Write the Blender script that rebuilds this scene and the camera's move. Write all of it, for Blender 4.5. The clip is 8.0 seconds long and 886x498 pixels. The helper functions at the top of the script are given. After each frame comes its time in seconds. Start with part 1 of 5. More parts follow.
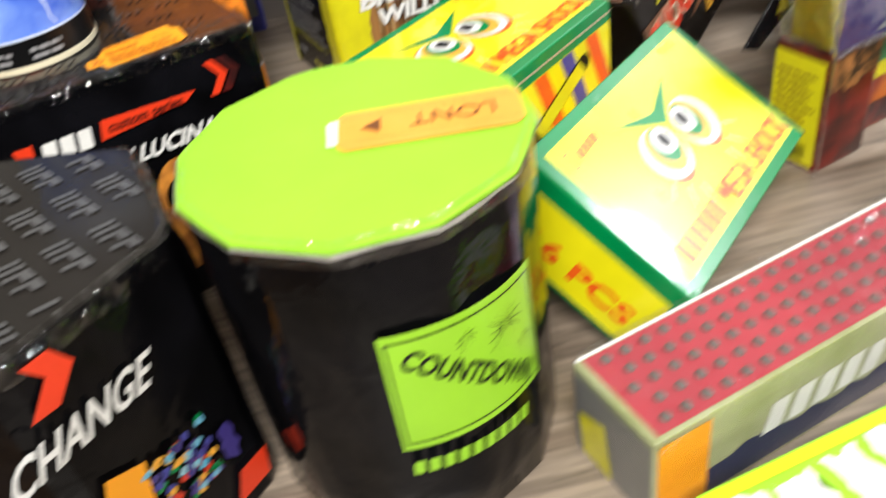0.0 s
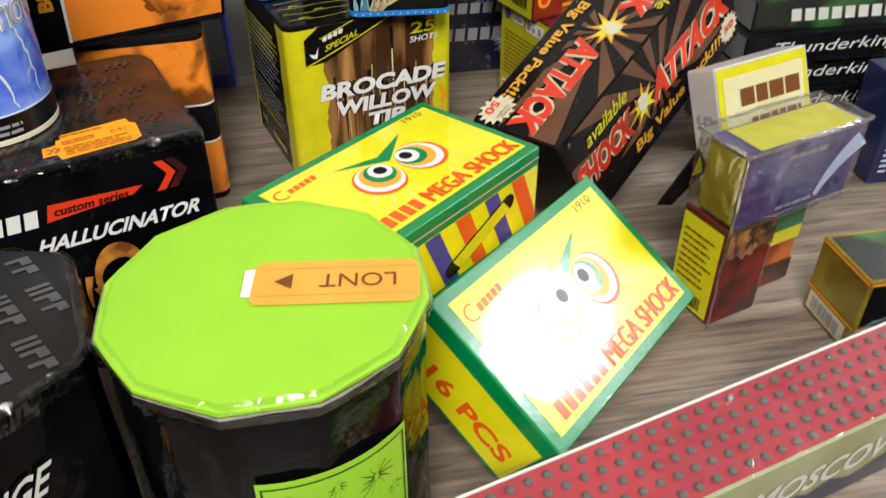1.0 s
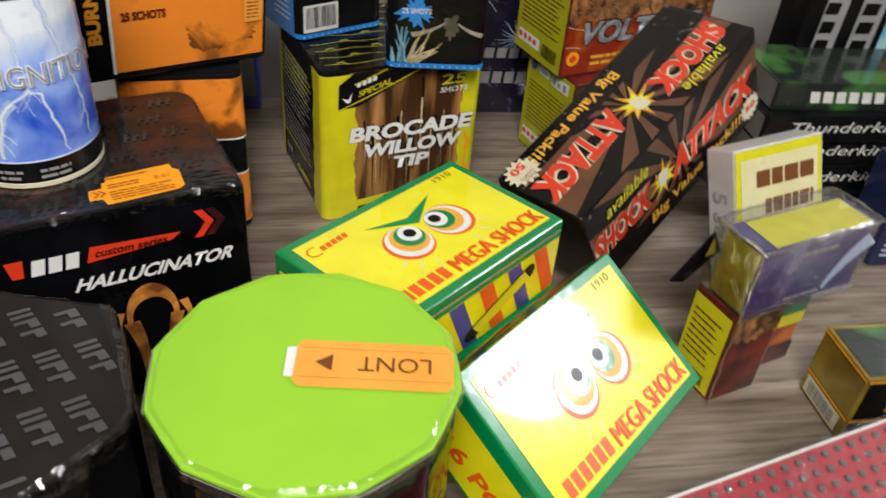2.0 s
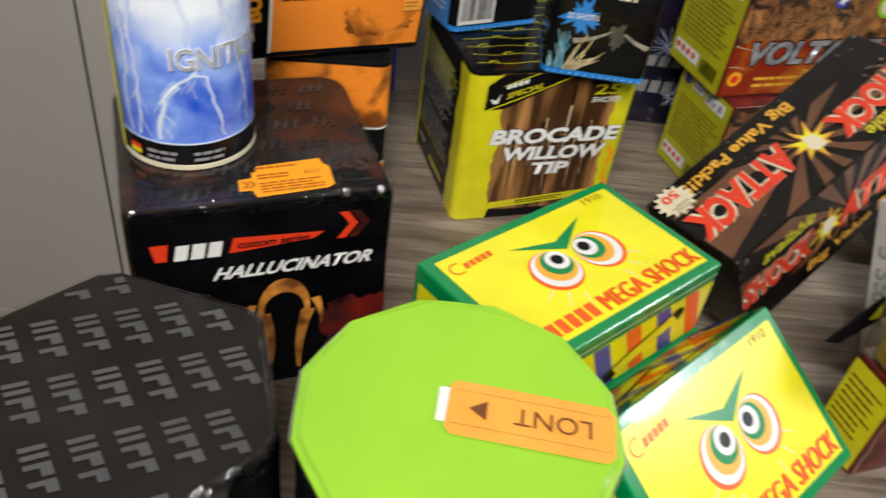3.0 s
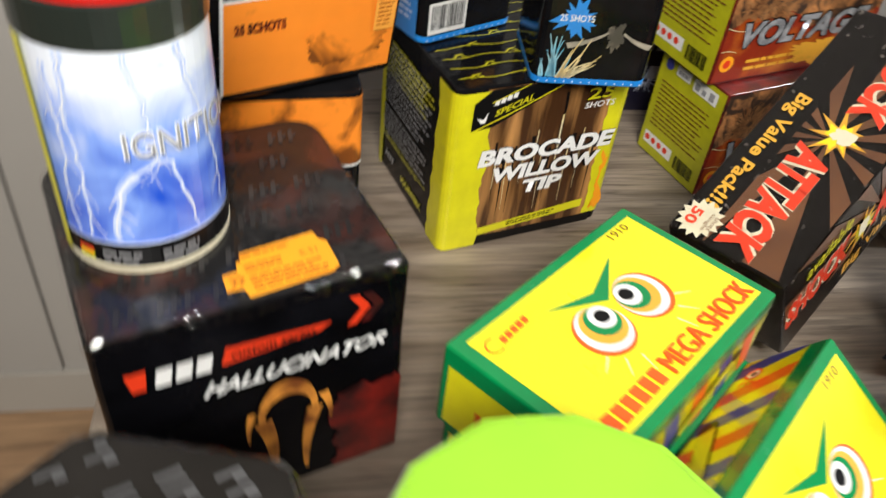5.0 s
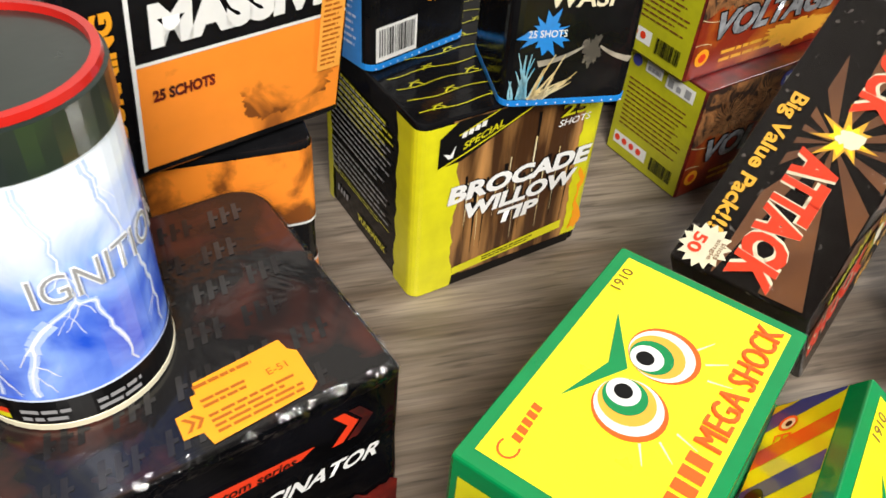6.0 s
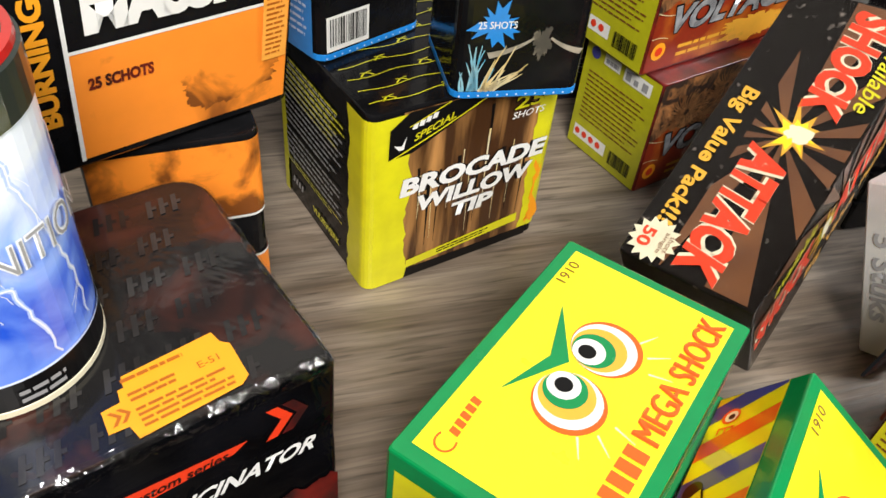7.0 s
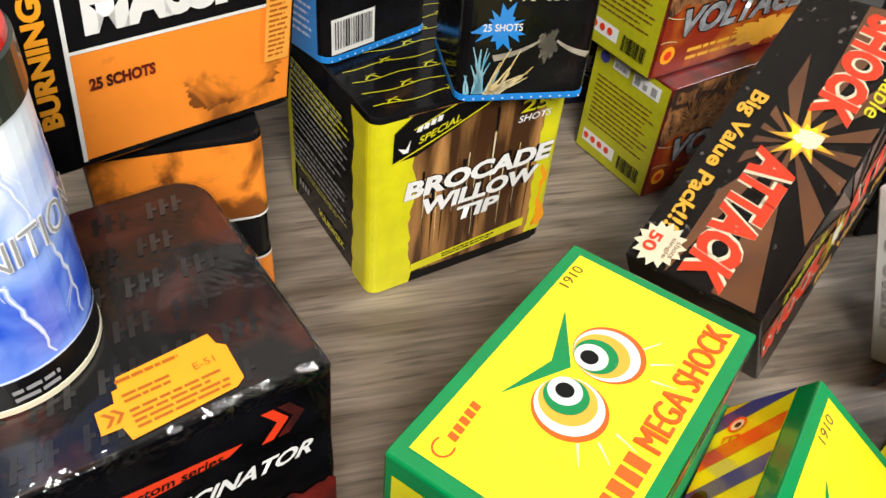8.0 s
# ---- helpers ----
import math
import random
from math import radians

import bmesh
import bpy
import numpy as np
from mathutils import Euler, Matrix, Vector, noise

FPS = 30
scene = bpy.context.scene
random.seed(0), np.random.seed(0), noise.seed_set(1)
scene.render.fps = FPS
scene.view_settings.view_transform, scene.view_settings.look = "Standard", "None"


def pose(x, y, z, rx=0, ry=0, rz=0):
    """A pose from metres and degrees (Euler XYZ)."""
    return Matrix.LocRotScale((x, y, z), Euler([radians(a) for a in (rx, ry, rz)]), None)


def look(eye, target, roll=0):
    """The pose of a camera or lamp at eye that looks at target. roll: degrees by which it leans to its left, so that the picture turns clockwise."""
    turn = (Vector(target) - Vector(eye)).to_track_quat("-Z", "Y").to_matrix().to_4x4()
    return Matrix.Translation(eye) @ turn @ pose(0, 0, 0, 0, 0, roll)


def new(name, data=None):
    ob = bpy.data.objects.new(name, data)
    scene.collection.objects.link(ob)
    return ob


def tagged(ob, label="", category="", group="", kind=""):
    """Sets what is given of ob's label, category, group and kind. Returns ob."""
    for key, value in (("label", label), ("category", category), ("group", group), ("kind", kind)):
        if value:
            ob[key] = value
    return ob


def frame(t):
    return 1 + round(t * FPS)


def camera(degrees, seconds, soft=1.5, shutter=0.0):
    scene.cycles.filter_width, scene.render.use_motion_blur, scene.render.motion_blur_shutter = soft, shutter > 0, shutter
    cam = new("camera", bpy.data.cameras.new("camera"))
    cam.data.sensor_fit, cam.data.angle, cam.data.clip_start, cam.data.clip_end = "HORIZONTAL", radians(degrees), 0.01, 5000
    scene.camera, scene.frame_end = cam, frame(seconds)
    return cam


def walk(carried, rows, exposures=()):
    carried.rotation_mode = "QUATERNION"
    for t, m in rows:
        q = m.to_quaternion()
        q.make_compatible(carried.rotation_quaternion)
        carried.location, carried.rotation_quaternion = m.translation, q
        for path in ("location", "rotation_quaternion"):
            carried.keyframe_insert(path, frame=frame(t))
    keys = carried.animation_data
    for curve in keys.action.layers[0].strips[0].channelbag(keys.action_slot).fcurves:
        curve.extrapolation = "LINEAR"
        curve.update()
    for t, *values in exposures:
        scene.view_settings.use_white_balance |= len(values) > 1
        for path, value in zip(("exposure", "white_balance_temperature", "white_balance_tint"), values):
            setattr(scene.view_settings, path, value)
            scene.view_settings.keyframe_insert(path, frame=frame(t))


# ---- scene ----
cam = camera(57.00, 8.0, shutter=0.6)
PATH = [
    (0, (0.0794, -0.0079, 0.2737), (-0.0264, 0.7772, -0.3365), -10.23),
    (0.3, (0.0971, -0.0087, 0.2944), (0.0309, 0.8006, -0.2892), -6.26),
    (0.5, (0.1016, -0.0062, 0.3053), (0.0284, 0.8055, -0.2742), -5.23),
    (1, (0.1072, -0.0017, 0.3328), (0.0492, 0.8009, -0.2610), -0.29),
    (1.2, (0.1065, -0.0043, 0.3390), (0.0530, 0.8009, -0.2516), 0.31),
    (2.3, (0.0735, 0.0152, 0.3778), (0.0175, 0.8122, -0.2234), 7.29),
    (2.5, (0.0661, 0.0220, 0.3771), (-0.0203, 0.8140, -0.2272), 7.35),
    (3, (0.0419, 0.0350, 0.3751), (-0.0869, 0.7982, -0.2581), 8.47),
    (3.5, (0.0191, 0.0474, 0.3709), (-0.1551, 0.7831, -0.2836), 7.46),
    (4, (0.0160, 0.0496, 0.3658), (-0.1620, 0.7790, -0.2948), 6.80),
    (4.5, (0.0148, 0.0560, 0.3644), (-0.1374, 0.7994, -0.2868), 8.25),
    (5, (-0.0225, 0.1078, 0.3658), (-0.0447, 0.8609, -0.2917), 7.15),
    (5.2, (-0.0448, 0.1294, 0.3693), (-0.0300, 0.8833, -0.2875), 4.86),
    (6.3, (-0.0428, 0.1832, 0.3573), (0.0176, 0.9097, -0.3273), 5.37),
    (6.5, (-0.0366, 0.1810, 0.3570), (0.0308, 0.9062, -0.3281), 5.66),
    (7, (-0.0283, 0.1808, 0.3594), (0.0459, 0.9076, -0.3236), 6.41),
    (7.5, (-0.0225, 0.1825, 0.3582), (0.0462, 0.9109, -0.3235), 6.42),
    (8, (-0.0225, 0.1822, 0.3565), (0.0338, 0.9147, -0.3220), 5.82),
]
walk(cam, [(t, look(eye, target, roll)) for t, eye, target, roll in PATH],
     [(0, 0.18), (0.5, -0.10), (1.0, -0.27), (2.5, -0.58), (3.0, -0.42), (4.0, -0.18), (4.5, -0.17), (5.0, 0.0), (6.3, 0.17), (8.0, 0.14)])

# ---- world, lamps, exposure ----
world = bpy.data.worlds.new("room_air")
scene.world = world
world.use_nodes = True
world.node_tree.nodes["Background"].inputs[0].default_value = (0.9, 0.95, 1.0, 1)
world.node_tree.nodes["Background"].inputs[1].default_value = 0.014


def area_lamp(name, place, target, size, watts, colour):
    data = bpy.data.lights.new(name, "AREA")
    data.shape, data.size, data.energy, data.color = "DISK", size, watts, colour
    ob = new(name, data)
    ob.matrix_world = look(place, target)
    return ob


# added key light high in front, unseen and without a fitting
area_lamp("key_light", (0.11, -0.75, 1.35), (-0.02, 0.45, 0.08), 0.75, 50.0, (1.0, 0.96, 0.90))
area_lamp("side_lamp_light", (1.449, 0.805, 0.995), (0.10, 0.30, 0.05), 0.31, 17.0, (0.93, 0.96, 1.0))

# ---- materials ----


def material(name, colour, rough=0.5, second=None, scale=30.0, mix=(0.35, 0.65), metal=0.0, bump=0.0, bump_scale=200.0,
             stretch=(1, 1, 1), coat=0.0, detail=4.0, grime=0.12, distort=0.0):
    """A surface with two scales of variation: blotches of a second colour, and a fine grain in tone, gloss and relief."""
    m = bpy.data.materials.new(name)
    m.use_nodes = True
    nt = m.node_tree
    n, l = nt.nodes, nt.links
    b = n["Principled BSDF"]
    b.inputs["Roughness"].default_value, b.inputs["Metallic"].default_value = rough, metal
    b.inputs["Coat Weight"].default_value, b.inputs["Coat Roughness"].default_value = coat, 0.06
    co = n.new("ShaderNodeTexCoord")
    mp = n.new("ShaderNodeMapping")
    mp.inputs["Scale"].default_value = stretch
    l.new(co.outputs["Object"], mp.inputs["Vector"])
    base = n.new("ShaderNodeMix")
    base.data_type = "RGBA"
    base.inputs[6].default_value = (*colour, 1)
    base.inputs[7].default_value = (*(second or tuple(c * 0.82 for c in colour)), 1)
    t = n.new("ShaderNodeTexNoise")
    t.inputs["Scale"].default_value, t.inputs["Detail"].default_value, t.inputs["Distortion"].default_value = scale, detail, distort
    l.new(mp.outputs[0], t.inputs["Vector"])
    r = n.new("ShaderNodeMapRange")
    r.inputs["From Min"].default_value, r.inputs["From Max"].default_value = mix
    if not second:
        r.inputs["To Max"].default_value = 0.5
    l.new(t.outputs["Fac"], r.inputs["Value"])
    l.new(r.outputs[0], base.inputs[0])
    fine = n.new("ShaderNodeTexNoise")
    fine.inputs["Scale"].default_value, fine.inputs["Detail"].default_value = bump_scale * 1.7, 3.0
    l.new(mp.outputs[0], fine.inputs["Vector"])
    tone = n.new("ShaderNodeMapRange")
    tone.inputs["To Min"].default_value, tone.inputs["To Max"].default_value = 1 - grime, 1 + grime
    l.new(fine.outputs["Fac"], tone.inputs["Value"])
    mul = n.new("ShaderNodeMix")
    mul.data_type, mul.blend_type = "RGBA", "MULTIPLY"
    mul.inputs[0].default_value = 1.0
    l.new(base.outputs[2], mul.inputs[6])
    l.new(tone.outputs[0], mul.inputs[7])
    l.new(mul.outputs[2], b.inputs["Base Color"])
    gl = n.new("ShaderNodeMapRange")
    gl.inputs["To Min"].default_value, gl.inputs["To Max"].default_value = max(0.02, rough * 0.75), min(1, rough * 1.3)
    l.new(t.outputs["Fac"], gl.inputs["Value"])
    l.new(gl.outputs[0], b.inputs["Roughness"])
    if bump:
        bp = n.new("ShaderNodeBump")
        bp.inputs["Strength"].default_value, bp.inputs["Distance"].default_value = bump, 0.002
        w = n.new("ShaderNodeTexNoise")
        w.inputs["Scale"].default_value, w.inputs["Detail"].default_value = bump_scale, 3.0
        w.inputs["Distortion"].default_value = 0.6
        l.new(mp.outputs[0], w.inputs["Vector"])
        l.new(w.outputs["Fac"], bp.inputs["Height"])
        l.new(bp.outputs[0], b.inputs["Normal"])
        if coat:
            l.new(bp.outputs[0], b.inputs["Coat Normal"])
    return m


def shine(m, level):
    m.node_tree.nodes["Principled BSDF"].inputs["Specular IOR Level"].default_value = level


def wood(name, light, dark, size=1.0):
    """Laminate with broad tone, long grain and short dark fissures along x."""
    m = bpy.data.materials.new(name)
    m.use_nodes = True
    nt = m.node_tree
    n, l = nt.nodes, nt.links
    b = n["Principled BSDF"]
    co = n.new("ShaderNodeTexCoord")

    def layer(sx, sy, scale, detail, distortion, lo, hi, to_lo, to_hi):
        mp = n.new("ShaderNodeMapping")
        mp.inputs["Scale"].default_value = (sx * size, sy * size, 5)
        l.new(co.outputs["Object"], mp.inputs[0])
        t = n.new("ShaderNodeTexNoise")
        t.inputs["Scale"].default_value, t.inputs["Detail"].default_value, t.inputs["Distortion"].default_value = scale, detail, distortion
        l.new(mp.outputs[0], t.inputs["Vector"])
        r = n.new("ShaderNodeMapRange")
        for key, value in (("From Min", lo), ("From Max", hi), ("To Min", to_lo), ("To Max", to_hi)):
            r.inputs[key].default_value = value
        l.new(t.outputs["Fac"], r.inputs["Value"])
        return r.outputs[0]
    base = n.new("ShaderNodeMix")
    base.data_type = "RGBA"
    base.inputs[6].default_value, base.inputs[7].default_value = (*light, 1), (*dark, 1)
    l.new(layer(2.2, 13, 1.7, 4, 1.6, 0.40, 0.68, 0, 1), base.inputs[0])
    last = base.outputs[2]
    for value in (layer(7, 75, 1.0, 5, 0.5, 0.3, 0.7, 0.76, 1.20), layer(14, 320, 1.0, 4, 0.4, 0.36, 0.60, 0.74, 1.12), layer(24, 260, 1.0, 2, 0.4, 0.30, 0.42, 0.58, 1.0), layer(9, 150, 2.0, 3, 0.3, 0.58, 0.75, 1.0, 1.22)):
        mul = n.new("ShaderNodeMix")
        mul.data_type, mul.blend_type = "RGBA", "MULTIPLY"
        mul.inputs[0].default_value = 1.0
        l.new(last, mul.inputs[6])
        l.new(value, mul.inputs[7])
        last = mul.outputs[2]
    l.new(last, b.inputs["Base Color"])
    l.new(layer(5, 60, 1.0, 4, 0.5, 0.3, 0.7, 0.34, 0.52), b.inputs["Roughness"])
    bp = n.new("ShaderNodeBump")
    bp.inputs["Strength"].default_value, bp.inputs["Distance"].default_value = 0.15, 0.001
    l.new(layer(20, 220, 1.0, 3, 0.4, 0.3, 0.6, 0, 1), bp.inputs["Height"])
    l.new(bp.outputs[0], b.inputs["Normal"])
    return m


def sky_print(name, z0, z1):
    """A printed storm sky: deep blue below, paling upwards into broken cloud."""
    m = material(name, (0.03, 0.10, 0.70), 0.30, scale=20, coat=0.25, grime=0.02)
    n, l = m.node_tree.nodes, m.node_tree.links
    b = n["Principled BSDF"]
    co = n.new("ShaderNodeTexCoord")
    sep = n.new("ShaderNodeSeparateXYZ")
    l.new(co.outputs["Object"], sep.inputs[0])
    up = n.new("ShaderNodeMapRange")
    up.inputs["From Min"].default_value, up.inputs["From Max"].default_value = z0, z1
    l.new(sep.outputs["Z"], up.inputs["Value"])
    t = n.new("ShaderNodeTexNoise")
    t.inputs["Scale"].default_value, t.inputs["Detail"].default_value, t.inputs["Distortion"].default_value = 42, 4, 0.8
    l.new(co.outputs["Object"], t.inputs["Vector"])
    add = n.new("ShaderNodeMath")
    add.operation = "MULTIPLY_ADD"
    add.inputs[1].default_value = 0.9
    l.new(t.outputs["Fac"], add.inputs[0])
    l.new(up.outputs[0], add.inputs[2])
    ramp = n.new("ShaderNodeValToRGB")
    ramp.color_ramp.elements[0].position, ramp.color_ramp.elements[0].color = 0.30, (0.018, 0.085, 0.62, 1)
    ramp.color_ramp.elements[1].position, ramp.color_ramp.elements[1].color = 0.95, (0.80, 0.86, 0.96, 1)
    e = ramp.color_ramp.elements.new(0.58)
    e.color = (0.22, 0.37, 0.88, 1)
    l.new(add.outputs[0], ramp.inputs[0])
    l.new(ramp.outputs[0], b.inputs["Base Color"])
    return m


def clear_film(name, share=0.18):
    """Thin wrinkled shrink film: mostly clear, with a sharp gloss."""
    m = bpy.data.materials.new(name)
    m.use_nodes = True
    nt = m.node_tree
    n, l = nt.nodes, nt.links
    n.remove(n["Principled BSDF"])
    clear = n.new("ShaderNodeBsdfTransparent")
    gloss = n.new("ShaderNodeBsdfGlossy")
    gloss.inputs["Roughness"].default_value = 0.09
    mixer = n.new("ShaderNodeMixShader")
    mixer.inputs[0].default_value = share
    bp = n.new("ShaderNodeBump")
    bp.inputs["Strength"].default_value, bp.inputs["Distance"].default_value = 0.9, 0.003
    w = n.new("ShaderNodeTexNoise")
    w.inputs["Scale"].default_value, w.inputs["Detail"].default_value, w.inputs["Distortion"].default_value = 55, 4, 1.5
    co = n.new("ShaderNodeTexCoord")
    l.new(co.outputs["Object"], w.inputs["Vector"])
    l.new(w.outputs["Fac"], bp.inputs["Height"])
    l.new(bp.outputs[0], gloss.inputs["Normal"])
    l.new(clear.outputs[0], mixer.inputs[1])
    l.new(gloss.outputs[0], mixer.inputs[2])
    l.new(mixer.outputs[0], n["Material Output"].inputs[0])
    return m


TABLE_WOOD = wood("grey_oak_laminate", (0.265, 0.215, 0.168), (0.148, 0.111, 0.082))
FLOOR_WOOD = wood("brown_oak_floor", (0.30, 0.185, 0.10), (0.19, 0.11, 0.06), 0.5)
PANEL_WHITE = material("off_white_lacquer", (0.355, 0.342, 0.318), 0.38, scale=3, bump=0.05, bump_scale=300, grime=0.04)
SKIRTING = material("cream_skirting_paint", (0.37, 0.345, 0.305), 0.45, scale=4, bump=0.05, bump_scale=250, grime=0.05)
# for the unseen room shell, kept dark so black wraps reflect little
UNSEEN_PLASTER = material("unseen_dim_plaster", (0.14, 0.128, 0.115), 0.8, scale=2, bump=0.2, bump_scale=120, grime=0.05)
GAP_DARK = material("dark_gap", (0.05, 0.05, 0.05), 0.8)
YELLOW = material("printed_yellow", (0.87, 0.80, 0.008), 0.30, scale=40, coat=1.0, bump=0.035, bump_scale=28, grime=0.03)
LEMON = material("printed_lemon", (0.70, 0.66, 0.012), 0.32, (0.60, 0.56, 0.012), scale=50, coat=0.35, bump=0.10, bump_scale=90, grime=0.05)
GREEN = material("printed_green", (0.0, 0.235, 0.062), 0.24, scale=60, coat=0.5, bump=0.06, bump_scale=160, grime=0.06)
RED = material("printed_red", (0.74, 0.045, 0.012), 0.35, scale=60, coat=0.2, grime=0.05)
ORANGE_RED = material("printed_orange_red", (0.82, 0.115, 0.010), 0.35, scale=60, coat=0.2, grime=0.04)
RING_ORANGE = material("printed_amber", (0.85, 0.42, 0.045), 0.35, scale=60, coat=0.2, grime=0.03)
BLUE_STRIPE = material("printed_navy", (0.05, 0.055, 0.30), 0.35, scale=60, coat=0.2, grime=0.05)
WHITE = material("printed_white", (0.80, 0.80, 0.78), 0.35, scale=60, coat=0.2, grime=0.03)
PALE = material("printed_cream", (0.72, 0.66, 0.48), 0.4, scale=60, grime=0.05)
GREY_PRINT = material("printed_grey", (0.30, 0.30, 0.31), 0.4, scale=60, grime=0.06)
SILVER_PRINT = material("printed_silver", (0.55, 0.56, 0.58), 0.25, (0.16, 0.16, 0.17), 90, (0.3, 0.7), metal=0.35, grime=0.06)
INK = material("black_ink", (0.004, 0.004, 0.0045), 0.3, scale=60)
shine(INK, 0.3)
BROWN_INK = material("brown_ink", (0.17, 0.055, 0.012), 0.45, scale=60)
BLACK_CARD = material("black_printed_card", (0.004, 0.004, 0.0045), 0.16, (0.008, 0.008, 0.009), 40, coat=0.0, bump=0.22, bump_scale=60)
shine(BLACK_CARD, 0.16)
BLACK_FILM = material("black_wrapped_card", (0.0018, 0.0018, 0.0022), 0.09, (0.0045, 0.0045, 0.006), 24, (0.4, 0.7), coat=0.0, bump=0.75, bump_scale=38, distort=0.8)
shine(BLACK_FILM, 0.17)
SMOKY_TOP = material("smoky_red_black_print", (0.012, 0.0115, 0.0115), 0.15, (0.060, 0.020, 0.015), 24, (0.50, 0.66), coat=0.0, bump=0.6, bump_scale=34, distort=0.6)
shine(SMOKY_TOP, 0.42)
LID_GREY = material("charcoal_lid_card", (0.014, 0.0125, 0.011), 0.16, (0.020, 0.018, 0.016), 18, coat=0.0, bump=0.16, bump_scale=22)
shine(LID_GREY, 0.08)
LOGO_GREY = material("grey_lid_print", (0.088, 0.087, 0.088), 0.22, (0.066, 0.066, 0.067), 40, coat=0.0, bump=0.16, bump_scale=22)
shine(LOGO_GREY, 0.08)
LIME = material("lime_paper", (0.30, 0.60, 0.032), 0.46, (0.26, 0.53, 0.028), 12, bump=0.28, bump_scale=26, grime=0.03)
LIME_PRINT = material("lime_label_print", (0.30, 0.62, 0.025), 0.40, scale=30, coat=0.25, bump=0.1, bump_scale=40, grime=0.04)
TORN_WHITE = material("torn_white_paper", (0.70, 0.70, 0.66), 0.7, scale=80, bump=0.3, bump_scale=300)
STICKER = material("orange_sticker", (0.90, 0.36, 0.015), 0.42, (0.86, 0.32, 0.012), 25, bump=0.15, bump_scale=60, grime=0.04)
LONT_STICKER = material("amber_sticker", (0.86, 0.38, 0.06), 0.45, (0.80, 0.33, 0.045), 30, bump=0.1, bump_scale=90, grime=0.04)
STICKER_INK = material("rust_ink", (0.42, 0.11, 0.006), 0.5, scale=60)
WILLOW = material("golden_streak_print", (0.055, 0.022, 0.008), 0.30, (0.55, 0.27, 0.085), 7.0, (0.46, 0.74), coat=0.5, stretch=(11, 11, 0.9), detail=6, bump=0.08, bump_scale=30, distort=0.4)
CLOUD_ORANGE = material("orange_cloud_print", (0.90, 0.262, 0.026), 0.33, (0.30, 0.088, 0.014), 26, (0.58, 0.72), coat=0.15, bump=0.14, bump_scale=40, grime=0.08, detail=9, distort=0.5)
CLOUD_MIX = material("brown_and_orange_cloud_print", (0.90, 0.262, 0.026), 0.33, (0.20, 0.058, 0.010), 34, (0.48, 0.60), coat=0.15, bump=0.14, bump_scale=40, grime=0.06, detail=9, distort=0.4)
FLAME = material("flame_print", (0.75, 0.30, 0.045), 0.4, (0.16, 0.045, 0.010), 70, (0.40, 0.66), detail=7, coat=0.3)
DARK_RED = material("dark_red_lava_print", (0.20, 0.012, 0.008), 0.35, (0.03, 0.006, 0.006), 45, (0.35, 0.6), detail=7, coat=0.3)
FIRE_RED = material("red_fire_print", (0.24, 0.022, 0.006), 0.30, (0.60, 0.17, 0.015), 26, (0.50, 0.74), detail=7, coat=0.5)
BURST_BROWN = material("golden_burst_print", (0.035, 0.020, 0.014), 0.30, (0.50, 0.21, 0.07), 60, (0.45, 0.66), detail=8, coat=0.5, distort=1.5)
SKY_BLUE = sky_print("lightning_blue_print", 0.045, 0.130)
BOLT = material("pale_bolt_print", (0.86, 0.89, 0.95), 0.35, scale=60, coat=0.3, grime=0.02)
HAZE_BLUE = material("pale_blue_print", (0.50, 0.62, 0.90), 0.32, (0.70, 0.77, 0.93), 20, (0.35, 0.7), coat=0.4, grime=0.02)
EDGE_BLUE = material("bright_blue_edge_print", (0.012, 0.22, 0.66), 0.35, scale=60, coat=0.3)
TEAL_STREAK = material("teal_streak_print", (0.04, 0.34, 0.55), 0.35, (0.35, 0.55, 0.60), 70, coat=0.3)
GOLD_STREAK = material("gold_streak_print", (0.62, 0.46, 0.18), 0.35, (0.70, 0.62, 0.40), 70, coat=0.3)
LID_RED = material("red_plastic_lid", (0.48, 0.012, 0.008), 0.30, scale=40, coat=0.4, bump=0.05, bump_scale=60)
DARK_BAND = material("dark_green_black_band", (0.014, 0.022, 0.019), 0.3, scale=40, coat=0.4, bump=0.06, bump_scale=50)
CARD_EDGE = material("raw_card_edge", (0.55, 0.48, 0.34), 0.7, scale=120, bump=0.2, bump_scale=500)
BROWN_RAY = material("brown_ray_print", (0.145, 0.056, 0.020), 0.30, (0.10, 0.036, 0.013), 40, coat=0.45, bump=0.15, bump_scale=55)
SCUFFED_BLACK = material("scuffed_black_print", (0.005, 0.0035, 0.003), 0.18, (0.20, 0.17, 0.15), 170, (0.66, 0.76), coat=0.0, bump=0.2, bump_scale=60, detail=8)
shine(SCUFFED_BLACK, 0.22)
GOLD_TEXT = material("golden_yellow_print", (0.78, 0.40, 0.035), 0.35, scale=60, coat=0.2)
OLIVE = material("olive_label_print", (0.33, 0.36, 0.17), 0.3, (0.45, 0.47, 0.30), 30, coat=0.5, bump=0.2, bump_scale=50)
PINK_RED = material("raspberry_card", (0.44, 0.040, 0.060), 0.36, (0.36, 0.030, 0.048), 18, coat=0.25, bump=0.1, bump_scale=60)
TUBE_END = material("grey_tube_end", (0.085, 0.078, 0.070), 0.55, (0.14, 0.13, 0.12), 300, bump=0.3, bump_scale=600)
PURPLE = material("violet_printed_card", (0.045, 0.032, 0.19), 0.25, (0.24, 0.22, 0.42), 22, (0.50, 0.70), coat=0.5, grime=0.06)
POND_GREEN = material("bottle_green_print", (0.02, 0.14, 0.05), 0.3, (0.04, 0.24, 0.09), 30, coat=0.5)
